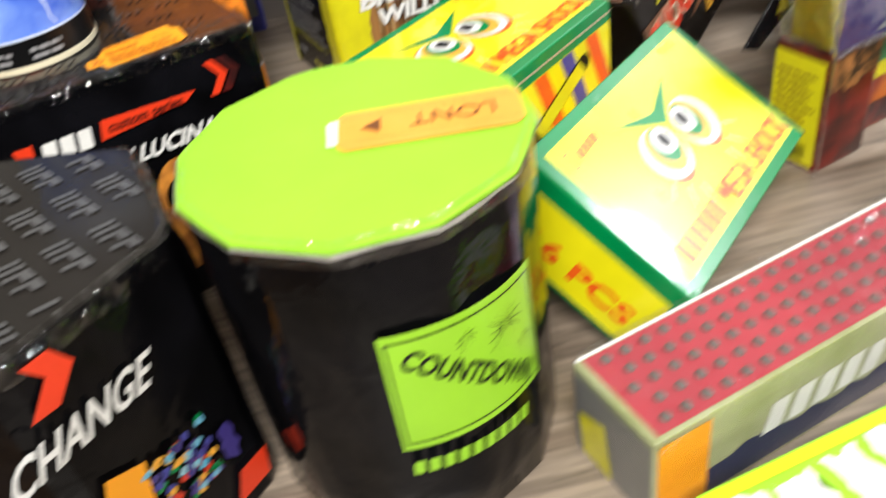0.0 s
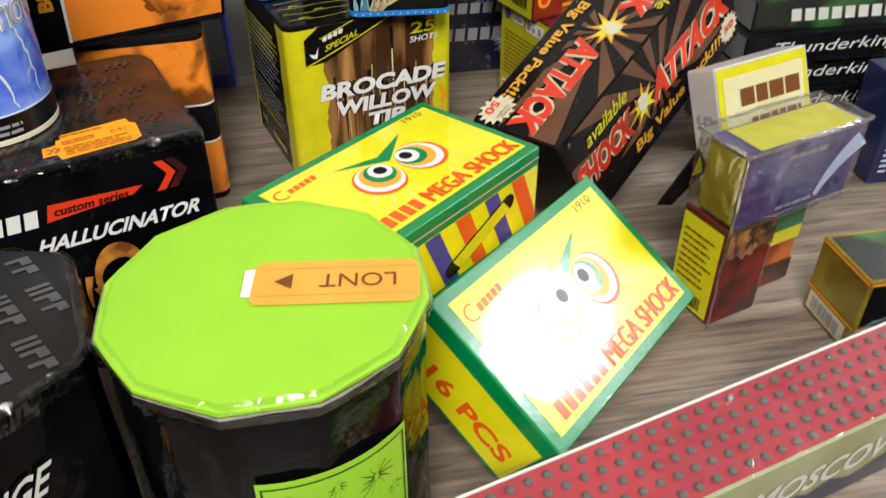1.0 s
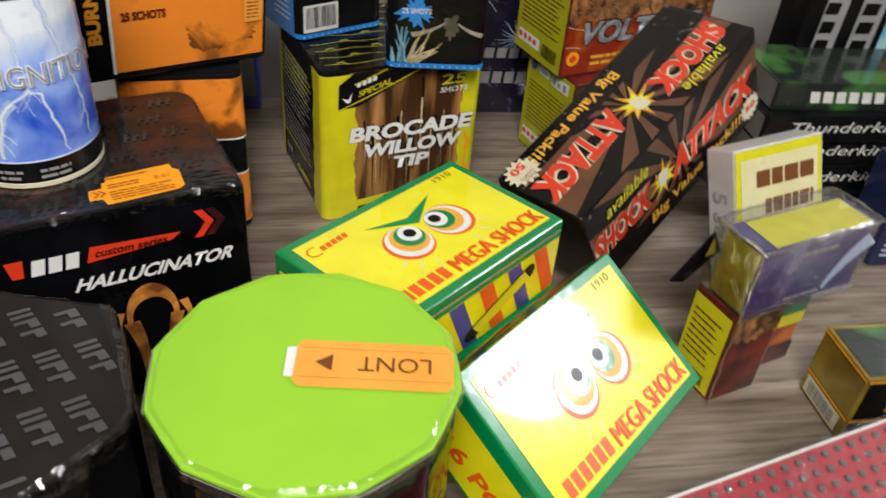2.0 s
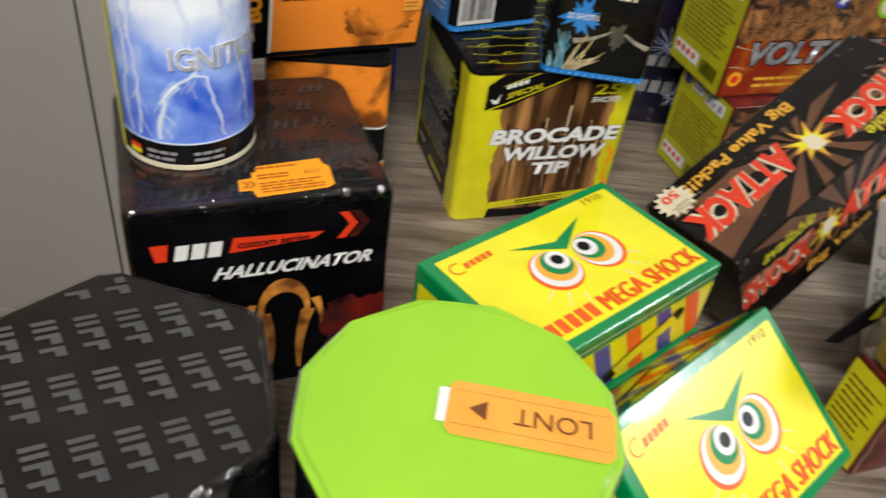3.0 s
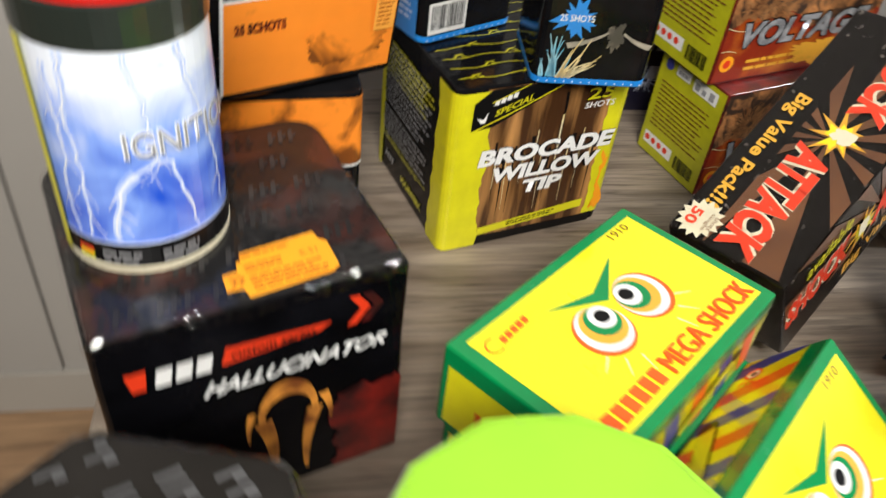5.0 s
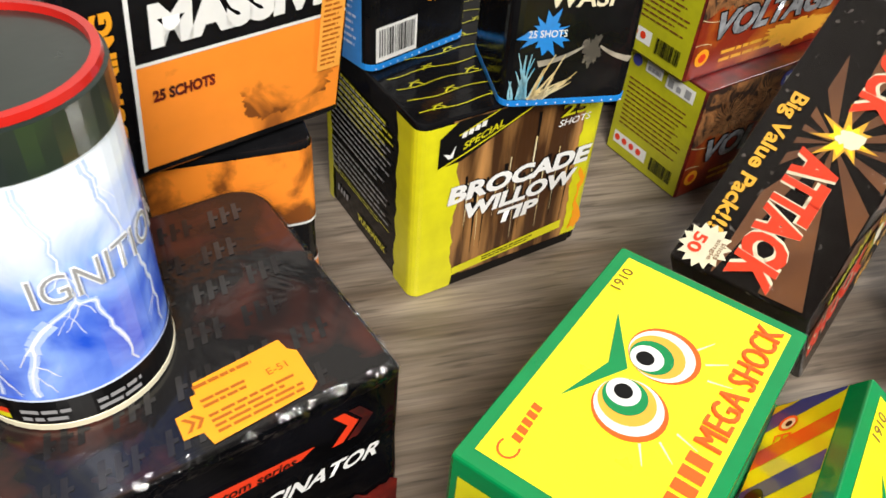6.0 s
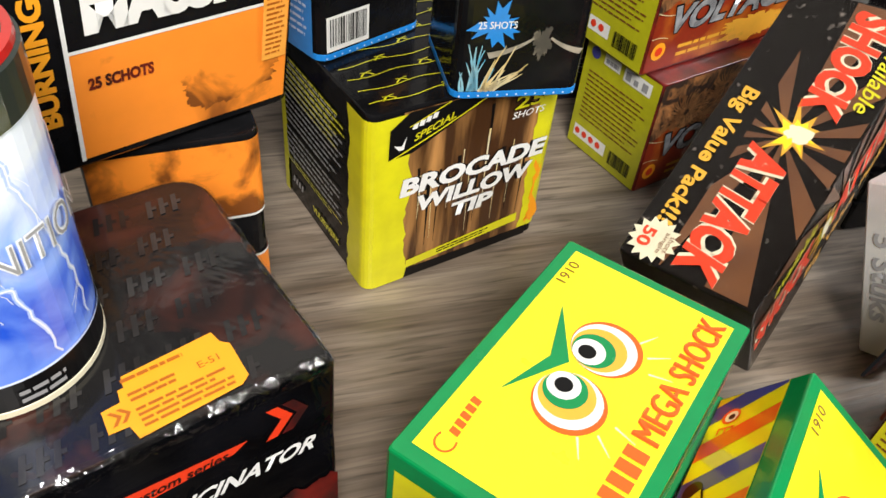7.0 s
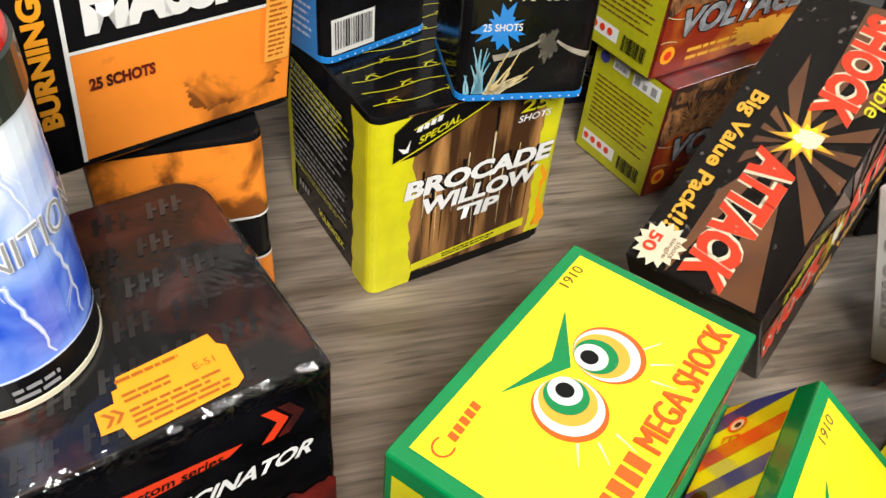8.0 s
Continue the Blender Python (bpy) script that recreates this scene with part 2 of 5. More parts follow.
CHARCOAL_GREEN = material("camouflage_dark_print", (0.014, 0.020, 0.016), 0.28, (0.05, 0.16, 0.035), 26, (0.52, 0.66), coat=0.5, bump=0.2, bump_scale=45)
DIM_GREY = material("dull_grey_card", (0.22, 0.22, 0.215), 0.42, (0.15, 0.15, 0.15), 25, bump=0.15, bump_scale=60)
SPARK_NIGHT = material("night_spark_print", (0.010, 0.009, 0.022), 0.3, (0.16, 0.13, 0.26), 120, (0.60, 0.78), coat=0.5, detail=8)
NAVY_CARD = material("navy_card", (0.012, 0.020, 0.075), 0.3, scale=40, coat=0.4)
BROWN_GOLD = material("brown_gold_print", (0.16, 0.10, 0.012), 0.3, (0.30, 0.22, 0.02), 30, coat=0.5, bump=0.2, bump_scale=50)
FILM = clear_film("clear_shrink_film", 0.022)
FILM_EDGE = clear_film("thin_film_edge", 0.12)
FILM_DENSE = clear_film("wrinkled_shrink_film", 0.25)

# ---- mesh helpers ----


def part(name, bm, mat, parent, label="", smooth=False):
    """One mesh object from a bmesh, under a thing or under a part."""
    me = bpy.data.meshes.new(name)
    if smooth:
        for f in bm.faces:
            f.smooth = True
    bm.to_mesh(me)
    bm.free()
    me.materials.append(mat)
    ob = new(name, me)
    if parent:
        ob.parent = parent
    if label:
        ob["label"] = label
    return ob


def thing(name, label, category, m, group="", kind=""):
    ob = new(name)
    ob.empty_display_size = 0.02
    ob.matrix_world = m
    return tagged(ob, label, category, group, kind)


def round_profile(L, W, r, steps=4, x0=0.0, y0=0.0):
    """A rounded rectangle, counter-clockwise; r: one radius, or four (front-left, front-right, back-right, back-left)."""
    rs = (r,) * 4 if not isinstance(r, tuple) else r
    pts = []
    for (cx, cy, a0), q in zip(((0, 0, 180), (L, 0, 270), (L, W, 0), (0, W, 90)), rs):
        sx, sy = (1 if cx == 0 else -1), (1 if cy == 0 else -1)
        ox, oy = x0 + cx + sx * q, y0 + cy + sy * q
        if q < 1e-6:
            pts.append((ox, oy))
            continue
        for i in range(steps + 1):
            a = radians(a0 + 90 * i / steps)
            pts.append((ox + q * math.cos(a), oy + q * math.sin(a)))
    return pts


def prism(profile, z0, z1, bevel=0.0012, wob=0.0, rings=1, seed=0.0):
    """An upright prism over a profile, with softened rims; wob: uneven wrapping, in metres."""
    bm = bmesh.new()
    cx = sum(p[0] for p in profile) / len(profile)
    cy = sum(p[1] for p in profile) / len(profile)

    def ring(z, inset, k):
        out = []
        for x, y in profile:
            d = math.hypot(x - cx, y - cy) or 1
            s = 1 - inset / d
            px, py, pz = cx + (x - cx) * s, cy + (y - cy) * s, z
            if wob and 0 < k:
                q = noise.noise(Vector((px * 60, py * 60, z * 40 + seed)))
                px += (px - cx) / d * wob * q
                py += (py - cy) / d * wob * q
                if k > 1:
                    pz += wob * 0.7 * noise.noise(Vector((px * 80 + 5, py * 80, seed)))
            out.append(bm.verts.new((px, py, pz)))
        return out
    rows = [ring(z0, bevel, 0), ring(z0 + bevel, 0, 0)]
    for i in range(1, rings):
        rows.append(ring(z0 + bevel + (z1 - z0 - 2 * bevel) * i / rings, 0, 1))
    rows += [ring(z1 - bevel, 0, 2), ring(z1 - bevel * 0.3, bevel * 0.3, 2), ring(z1, bevel, 2)]
    n = len(profile)
    for a, b in zip(rows, rows[1:]):
        for i in range(n):
            bm.faces.new((a[i], a[(i + 1) % n], b[(i + 1) % n], b[i]))
    bm.faces.new(rows[0][::-1])
    bm.faces.new(rows[-1])
    return bm


def box_bm(L, W, H, r=0.0012, x0=0.0, y0=0.0, z0=0.0, bevel=0.0010):
    return prism(round_profile(L, W, r, 2, x0, y0), z0, z0 + H, bevel)


def face(L, W, H, side):
    """The frame of a box's side: u to the reader's right, v up, w outwards."""
    o, u, v = {"front": ((0, 0, 0), (1, 0, 0), (0, 0, 1)), "left": ((0, W, 0), (0, -1, 0), (0, 0, 1)), "right": ((L, 0, 0), (0, 1, 0), (0, 0, 1)),
               "top": ((0, 0, H), (1, 0, 0), (0, 1, 0)), "top_turned": ((L, W, H), (-1, 0, 0), (0, -1, 0)), "back": ((L, W, 0), (-1, 0, 0), (0, 0, 1))}[side]
    u, v = Vector(u), Vector(v)
    w = u.cross(v)
    return Matrix(((u.x, v.x, w.x, o[0]), (u.y, v.y, w.y, o[1]), (u.z, v.z, w.z, o[2]), (0, 0, 0, 1)))


def flat_bm(polys, lift=0.0004):
    bm = bmesh.new()
    for poly in polys:
        bm.faces.new([bm.verts.new((x, y, lift)) for x, y in poly])
    bmesh.ops.triangulate(bm, faces=[f for f in bm.faces if len(f.verts) > 4])
    return bm


def printed(name, polys, mat, parent, frame_m, lift=0.0004, label=""):
    bm = flat_bm(polys, lift)
    bm.transform(frame_m)
    ob = part(name, bm, mat, parent, label)
    if name in ("barcode", "small_print", "perforation", "spark_print", "wavy_line", "spot", "dark_streak", "bright_streak"):
        ob["kind"] = "stuff"
    return ob


def rect(x0, y0, x1, y1):
    return [(x0, y0), (x1, y0), (x1, y1), (x0, y1)]


def clip_x(poly, lo, hi):
    """A polygon cut to a range of x."""
    for lim, sign in ((lo, 1), (hi, -1)):
        res = []
        for p, q in zip(poly, poly[1:] + poly[:1]):
            dp, dq = sign * (p[0] - lim), sign * (q[0] - lim)
            if dp >= 0:
                res.append(p)
            if dp * dq < 0:
                t = dp / (dp - dq)
                res.append((p[0] + (q[0] - p[0]) * t, p[1] + (q[1] - p[1]) * t))
        poly = res
        if len(poly) < 3:
            return []
    return poly


def slant(x0, y0, x1, y1, k):
    """A leaning bar: k is how far its top is shifted."""
    return [(x0, y0), (x1, y0), (x1 + k, y1), (x0 + k, y1)]


def disc(cx, cy, r, n=28, sy=1.0, turn=0.0):
    c, s = math.cos(turn), math.sin(turn)
    out = []
    for i in range(n):
        a = 2 * math.pi * i / n
        x, y = r * math.cos(a), r * sy * math.sin(a)
        out.append((cx + x * c - y * s, cy + x * s + y * c))
    return out


def fan(poly):
    """Triangles from a star-shaped outline's middle."""
    cx = sum(p[0] for p in poly) / len(poly)
    cy = sum(p[1] for p in poly) / len(poly)
    return [[(cx, cy), poly[i], poly[(i + 1) % len(poly)]] for i in range(len(poly))]


def star(cx, cy, r1, r2, n, jitter=0.0, sx=1.0, seed=1):
    rnd = random.Random(seed)
    out = []
    for i in range(2 * n):
        a = math.pi * i / n
        r = (r1 if i % 2 == 0 else r2) * (1 + jitter * (rnd.random() * 2 - 1))
        out.append((cx + sx * r * math.cos(a), cy + r * math.sin(a)))
    return fan(out)


def ragged(x0, y0, x1, y1, sides, depth=0.002, n=26, seed=3):
    """A rectangle, some of whose sides (l, r, t, b) are torn."""
    rnd = random.Random(seed)
    out = []

    def edge(ax, ay, bx, by, torn, nx, ny):
        drift = 0.0
        for i in range(n):
            t = i / n
            drift = 0.75 * drift + depth * (rnd.random() - 0.5) * 1.4
            k = drift if torn and i else 0.0
            out.append((ax + (bx - ax) * t + nx * k, ay + (by - ay) * t + ny * k))
    edge(x0, y0, x1, y0, "b" in sides, 0, 1)
    edge(x1, y0, x1, y1, "r" in sides, 1, 0)
    edge(x1, y1, x0, y1, "t" in sides, 0, 1)
    edge(x0, y1, x0, y0, "l" in sides, 1, 0)
    return out


def cloud(cx, cy, rx, ry, seed, n=40, rough=0.55):
    n = n * 3 if n >= 40 else n
    out = []
    for i in range(n):
        a = 2 * math.pi * i / n
        q = 1 + rough * noise.fractal(Vector((math.cos(a) * 1.7 + seed, math.sin(a) * 1.7, seed * 0.37)), 0.45, 2.3, 7)
        out.append((cx + rx * q * math.cos(a), cy + ry * q * math.sin(a)))
    return fan(out)


def streak(x0, y0, x1, y1, w0, w1, bend=0.0, n=6):
    """A tapering curved stroke."""
    left, right = [], []
    dx, dy = x1 - x0, y1 - y0
    d = math.hypot(dx, dy)
    nx, ny = -dy / d, dx / d
    for i in range(n + 1):
        t = i / n
        o = bend * 4 * t * (1 - t)
        w = (w0 + (w1 - w0) * t) / 2
        px, py = x0 + dx * t + nx * o, y0 + dy * t + ny * o
        left.append((px + nx * w, py + ny * w))
        right.append((px - nx * w, py - ny * w))
    return [[right[i], right[i + 1], left[i + 1], left[i]] for i in range(n)]


def text_bm(s, x0, y0, x1, y1, shear=0.0, fat=0.0, cut=3):
    """Lettering in the built-in font that fills a rectangle."""
    cu = bpy.data.curves.new("lettering", "FONT")
    cu.body, cu.resolution_u, cu.offset = s, cut, fat
    ob = new("lettering", cu)
    me = bpy.data.meshes.new_from_object(ob)
    bpy.data.objects.remove(ob)
    bpy.data.curves.remove(cu)
    bm = bmesh.new()
    bm.from_mesh(me)
    bpy.data.meshes.remove(me)
    xs = [v.co.x for v in bm.verts]
    ys = [v.co.y for v in bm.verts]
    ax, bx, ay, by = min(xs), max(xs), min(ys), max(ys)
    for v in bm.verts:
        ty = (v.co.y - ay) / (by - ay)
        v.co = ((x0 + (v.co.x - ax) / (bx - ax) * (x1 - x0)) + shear * (ty - 0.5), y0 + ty * (y1 - y0), 0)
    for f in bm.faces:
        if f.normal.z < 0:
            f.normal_flip()
    return bm


def lettering(name, s, x0, y0, x1, y1, mat, parent, frame_m, lift=0.0007, shear=0.0, fat=0.0, warp=None, label=""):
    bm = text_bm(s, x0, y0, x1, y1, shear, fat)
    for v in bm.verts:
        if warp:
            v.co.x, v.co.y = warp(v.co.x, v.co.y)
        v.co.z = lift
    bm.transform(frame_m)
    return part(name, bm, mat, parent, label)


def bars(x0, y0, x1, y1, rows, seed, fill=0.55, words=9, ragged_end=True):
    """Small print as plain bars."""
    rnd = random.Random(seed)
    out = []
    pitch = (y1 - y0) / rows
    for i in range(rows):
        y = y1 - (i + 1) * pitch
        x, end = x0, x1 - (rnd.random() * 0.25 * (x1 - x0) if ragged_end else 0)
        while x < end:
            w = (x1 - x0) / words * (0.5 + rnd.random())
            out.append(rect(x, y, min(x + w, end), y + pitch * fill))
            x += w + (x1 - x0) / words * 0.16
    return out


def barcode(x0, y0, x1, y1, seed):
    rnd = random.Random(seed)
    out, x = [], x0
    while x < x1:
        w = (x1 - x0) / 60 * rnd.choice((1, 1, 2, 3))
        out.append(rect(x, y0, min(x + w, x1), y1))
        x += w + (x1 - x0) / 60 * rnd.choice((1, 1, 2))
    return out


def on_drum(bm, R, lift=0.0):
    """Wraps a flat print, whose x is degrees and y the height, round an upright drum."""
    for v in bm.verts:
        a = radians(v.co.x)
        v.co = ((R + lift) * math.cos(a), (R + lift) * math.sin(a), v.co.y)
    return bm


def drum_print(name, polys, mat, parent, R, lift, label=""):
    bm = bmesh.new()
    for poly in polys:
        bm.faces.new([bm.verts.new((x, y, 0)) for x, y in poly])
    bmesh.ops.triangulate(bm, faces=[f for f in bm.faces if len(f.verts) > 4])
    return part(name, on_drum(bm, R, lift), mat, parent, label)


def drum_panel(a0, a1, z0, z1, n=14):
    return [rect(a0 + (a1 - a0) * i / n, z0, a0 + (a1 - a0) * (i + 1) / n, z1) for i in range(n)]


def lathe(rings, n=48):
    """Rings of (radius, height), bottom to top, closed at both ends."""
    bm = bmesh.new()
    rows = [[bm.verts.new((r * math.cos(2 * math.pi * i / n), r * math.sin(2 * math.pi * i / n), z)) for i in range(n)] for r, z in rings]
    for a, b in zip(rows, rows[1:]):
        for i in range(n):
            bm.faces.new((a[i], a[(i + 1) % n], b[(i + 1) % n], b[i]))
    bm.faces.new(rows[0][::-1])
    bm.faces.new(rows[-1])
    return bm


def crinkle(profile, z0, z1, amp, seed, steps=5):
    """A crumpled band of film along the rim of a wrapped thing."""
    bm = bmesh.new()
    cx = sum(p[0] for p in profile) / len(profile)
    cy = sum(p[1] for p in profile) / len(profile)
    pts = []
    for a, b in zip(profile, profile[1:] + profile[:1]):
        d = math.hypot(b[0] - a[0], b[1] - a[1])
        for i in range(max(1, int(d / 0.0022))):
            t = i / max(1, int(d / 0.0022))
            pts.append((a[0] + (b[0] - a[0]) * t, a[1] + (b[1] - a[1]) * t))
    rows = []
    for k in range(steps):
        t = k / (steps - 1)
        row = []
        for x, y in pts:
            d = math.hypot(x - cx, y - cy)
            q = noise.fractal(Vector((x * 130 + seed, y * 130, t * 2.0)), 0.6, 2.0, 3)
            out = amp * (0.9 + 0.8 * q) if k < steps - 2 else amp * (0.5 * q + 0.2) - 0.0035 * max(0, k - (steps - 2))
            row.append(bm.verts.new((x + (x - cx) / d * out, y + (y - cy) / d * out, z0 + (z1 - z0) * t + amp * 0.8 * q * (1 if k else 0))))
        rows.append(row)
    n = len(pts)
    for a, b in zip(rows, rows[1:]):
        for i in range(n):
            bm.faces.new((a[i], a[(i + 1) % n], b[(i + 1) % n], b[i]))
    return bm


# ---- the room ----
TURN_ROOM = 13.9
ROOM = pose(0, 0, 0, 0, 0, TURN_ROOM)
FLOOR_Z, WALL_Y, LEFT_X, RIGHT_X, BACK_Y, TOP_Z = -0.495, 0.79, -1.9, 2.4, -1.9, 1.95


def slab(name, mat, x0, y0, z0, x1, y1, z1, label, category, bevel=0.002):
    ob = part(name, box_bm(x1 - x0, y1 - y0, z1 - z0, 0.0, x0, y0, z0, bevel), mat, None)
    ob.matrix_world = ROOM
    return tagged(ob, label, category, kind="structure")


slab("floor", FLOOR_WOOD, LEFT_X, BACK_Y, FLOOR_Z - 0.05, RIGHT_X, WALL_Y, FLOOR_Z, "brown oak floor with a fine grain", "floor")
# ceiling and three walls are added out of view to limit bounced light
slab("ceiling", UNSEEN_PLASTER, LEFT_X, BACK_Y, TOP_Z, RIGHT_X, WALL_Y, TOP_Z + 0.05, "added unseen ceiling that closes the room, dark taupe", "ceiling")
slab("wall_west", UNSEEN_PLASTER, LEFT_X - 0.08, BACK_Y, FLOOR_Z, LEFT_X, WALL_Y, TOP_Z, "added unseen wall that closes the room, dark taupe", "wall")
slab("wall_east", UNSEEN_PLASTER, RIGHT_X, BACK_Y, FLOOR_Z, RIGHT_X + 0.08, WALL_Y, TOP_Z, "added unseen wall that closes the room, dark taupe", "wall")
slab("wall_south", UNSEEN_PLASTER, LEFT_X, BACK_Y - 0.08, FLOOR_Z, RIGHT_X, BACK_Y, TOP_Z, "added unseen wall that closes the room, dark taupe", "wall")
slab("wall_north", GAP_DARK, LEFT_X, WALL_Y + 0.018, FLOOR_Z, RIGHT_X, WALL_Y + 0.10, TOP_Z, "wall behind the off-white panels", "wall")
slab("wall_panel", PANEL_WHITE, LEFT_X, WALL_Y + 0.001, FLOOR_Z + 0.070, -0.5115, WALL_Y + 0.018, TOP_Z, "smooth off-white lacquered wall panel above the skirting", "wall panel")
slab("wall_panel", PANEL_WHITE, -0.5095, WALL_Y, FLOOR_Z + 0.070, -0.2900, WALL_Y + 0.018, TOP_Z, "smooth off-white lacquered wall panel above the skirting", "wall panel")
slab("wall_panel", PANEL_WHITE, -0.2875, WALL_Y + 0.002, FLOOR_Z + 0.070, RIGHT_X, WALL_Y + 0.018, TOP_Z, "smooth off-white lacquered wall panel above the skirting", "wall panel")
slab("baseboard", SKIRTING, LEFT_X, WALL_Y - 0.004, FLOOR_Z, RIGHT_X, WALL_Y + 0.017, FLOOR_Z + 0.068, "cream painted skirting board along the wall", "skirting")

table = thing("low_table", "low table with a grey oak laminate top", "table", ROOM)
part("tabletop", box_bm(1.30, 1.00, 0.032, 0.004, -0.112, -0.27, -0.032, 0.0025), TABLE_WOOD, table)
for lx in (-0.09, 1.12):
    for ly in (-0.25, 0.67):
        part("leg", box_bm(0.05, 0.05, -0.032 - FLOOR_Z, 0.003, lx, ly, FLOOR_Z), TABLE_WOOD, table)

# ---- yellow and green banger boxes with the striped sides ----
BL, BWD, BH = 0.1446, 0.0900, 0.0512
EYE_NEAR, EYE_FAR = (0.0650, 0.0512), (0.0860, 0.0514)


def banger_box(m, label):
    box = thing("banger_box", label, "firework box", m, "yellow banger boxes")
    L, W, H = BL, BWD, BH
    part("carton", box_bm(L, W, H, 0.0016, bevel=0.0014), GREEN, box)
    top = face(L, W, H, "top")
    printed("top_panel", [rect(0.0072, 0.0062, L - 0.0060, W - 0.0062)], YELLOW, box, top, 0.0003, "bright yellow printed top panel")
    # ring eyes: nested rings that touch on the pupil's side
    for (ex, ey), (dx, dy) in ((EYE_NEAR, (-0.0061, -0.0058)), (EYE_FAR, (0.0070, -0.0058))):
        d = math.hypot(dx, dy)
        ux, uy = dx / d, dy / d
        eye = None
        for k, (r, mat) in enumerate(((0.0152, ORANGE_RED), (0.0139, WHITE), (0.0117, RING_ORANGE), (0.0092, GREEN), (0.0070, WHITE))):
            off = (r - 0.0152) + d
            bit = printed("ring" if eye else "ring_eye", [disc(ex + ux * off, ey + uy * off, r, 36)], mat, eye or box, top, 0.0005 + 0.00012 * k)
            eye = eye or bit
        printed("dot", [disc(ex, ey, 0.0038, 24)], INK, eye, top, 0.0012)
    printed("chevron", [[(0.0478, 0.0709), (0.0770, 0.0550), (0.0753, 0.0629)], [(0.0770, 0.0550), (0.1033, 0.0722), (0.0753, 0.0629)]], GREEN, box, top, 0.0006)
    for (ex, ey), angles in ((EYE_NEAR, (-150, -128, -105)), (EYE_FAR, (-75, -52, -30))):
        for a in angles:
            c, s = math.cos(radians(a)), math.sin(radians(a))
            printed("ray", streak(ex + 0.021 * c, ey - 0.005 + 0.021 * s, ex + 0.031 * c, ey - 0.005 + 0.031 * s, 0.0010, 0.0003), PALE, box, top, 0.0005)
    for word, x0, x1 in (("MEGA", 0.0605, 0.0925), ("SHOCK", 0.0965, 0.1358)):
        for dx, lift in ((0.0, 0.0006), (0.0005, 0.0008), (0.0010, 0.0010)):
            lettering("lettering", word, x0 + dx, 0.0086, x1 + dx, 0.0200, ORANGE_RED, box, top, lift, fat=-0.002)
    for i in range(6):
        x = 0.0150 + i * 0.0071
        printed("maker_bar", [slant(x, 0.0095, x + 0.0054, 0.0190, 0.0002)], ORANGE_RED, box, top, 0.0006)
    lettering("lettering", "1910", 0.1160, 0.0775, 0.1310, 0.0825, BROWN_INK, box, top, 0.0006)
    scrawl = []
    for i in range(12):
        a0, a1 = radians(60 + 20 * i), radians(80 + 20 * i)
        scrawl.append([(0.0150 + 0.0050 * math.cos(a0), 0.0740 + 0.0045 * math.sin(a0)), (0.0150 + 0.0050 * math.cos(a1), 0.0740 + 0.0045 * math.sin(a1)),
                       (0.0150 + 0.0040 * math.cos(a1), 0.0740 + 0.0036 * math.sin(a1)), (0.0150 + 0.0040 * math.cos(a0), 0.0740 + 0.0036 * math.sin(a0))])
    for i in range(5):
        x = 0.0190 + i * 0.0041
        printed("maker_bar", [slant(x, 0.0715 + 0.0003 * i, x + 0.0030, 0.0757 + 0.0003 * i, 0.0005)], ORANGE_RED, box, top, 0.0006)
    printed("maker_mark", scrawl, ORANGE_RED, box, top, 0.0006)
    # the short ends
    for side in ("left", "right"):
        f = face(L, W, H, side)
        printed("end_panel", [rect(0.0045, 0.0035, W - 0.0045, H - 0.0105)], YELLOW, box, f, 0.0003)
        lettering("lettering", "16 PCS", 0.0225, 0.0125, 0.0790, 0.0250, ORANGE_RED, box, f, 0.0006, fat=0.03)
    # the long striped sides
    for side in ("front", "back"):
        f = face(L, W, H, side)
        printed("side_panel", [rect(0.0020, 0.0020, L - 0.0020, H - 0.0110)], YELLOW, box, f, 0.0003)
        for k in range(7):
            x = 0.0045 + 0.0249 * k - 0.0125
            low, high = (0.0022, H - 0.0112)
            band = clip_x([(x + 0.0165, low), (x + 0.0285, low), (x + 0.0120, high), (x, high)], 0.0022, L - 0.0022)
            if len(band) > 2:
                printed("stripe", [band], BLUE_STRIPE if k % 2 == 0 else ORANGE_RED, box, f, 0.0005)
        slot = []
        for cx, cz, a0 in ((0.1135, 0.0285, -65), (0.0640, 0.0105, 115)):
            slot += [(cx + 0.0058 * math.cos(radians(a0 + 18 * i)), cz + 0.0052 * math.sin(radians(a0 + 18 * i))) for i in range(11)]
        printed("finger_slot", [slot], INK, box, f, 0.0008)
        printed("slot_strip", [[(0.0705, 0.0078), (0.1150, 0.0240), (0.1085, 0.0315), (0.0640, 0.0152)]], LEMON, box, f, 0.0011)
        mark = [disc(0.018, 0.014, 0.0050, 20)]
        printed("ring_mark", mark, ORANGE_RED, box, f, 0.0007)
        printed("ring_mark", [disc(0.0185, 0.0145, 0.0036, 20)], WHITE, box, f, 0.0009)
        printed("ring_mark", [disc(0.0190, 0.0150, 0.0018, 16)], INK, box, f, 0.0011)
        lettering("lettering", "ET", 0.025, 0.009, 0.036, 0.018, ORANGE_RED, box, f, 0.0007)
    # the grey seam where the lid is folded
    printed("fold_edge", [rect(0.002, H - 0.0066, L - 0.002, H - 0.0057)], CARD_EDGE, box, face(L, W, H, "front"), 0.0006)
    return box


banger_box(pose(0.0525, 0.2965, 0.0, 0, 0, 52.8), "yellow and green banger box under another one")
banger_box(pose(0.0492, 0.2949, 0.0514, 0, 0, 54.25), "yellow and green banger box on top of its twin")
banger_box(pose(0.1177, 0.2496, 0.0040, 34.1, 1.3, 56.6), "yellow and green banger box leaning tilted against the stack")

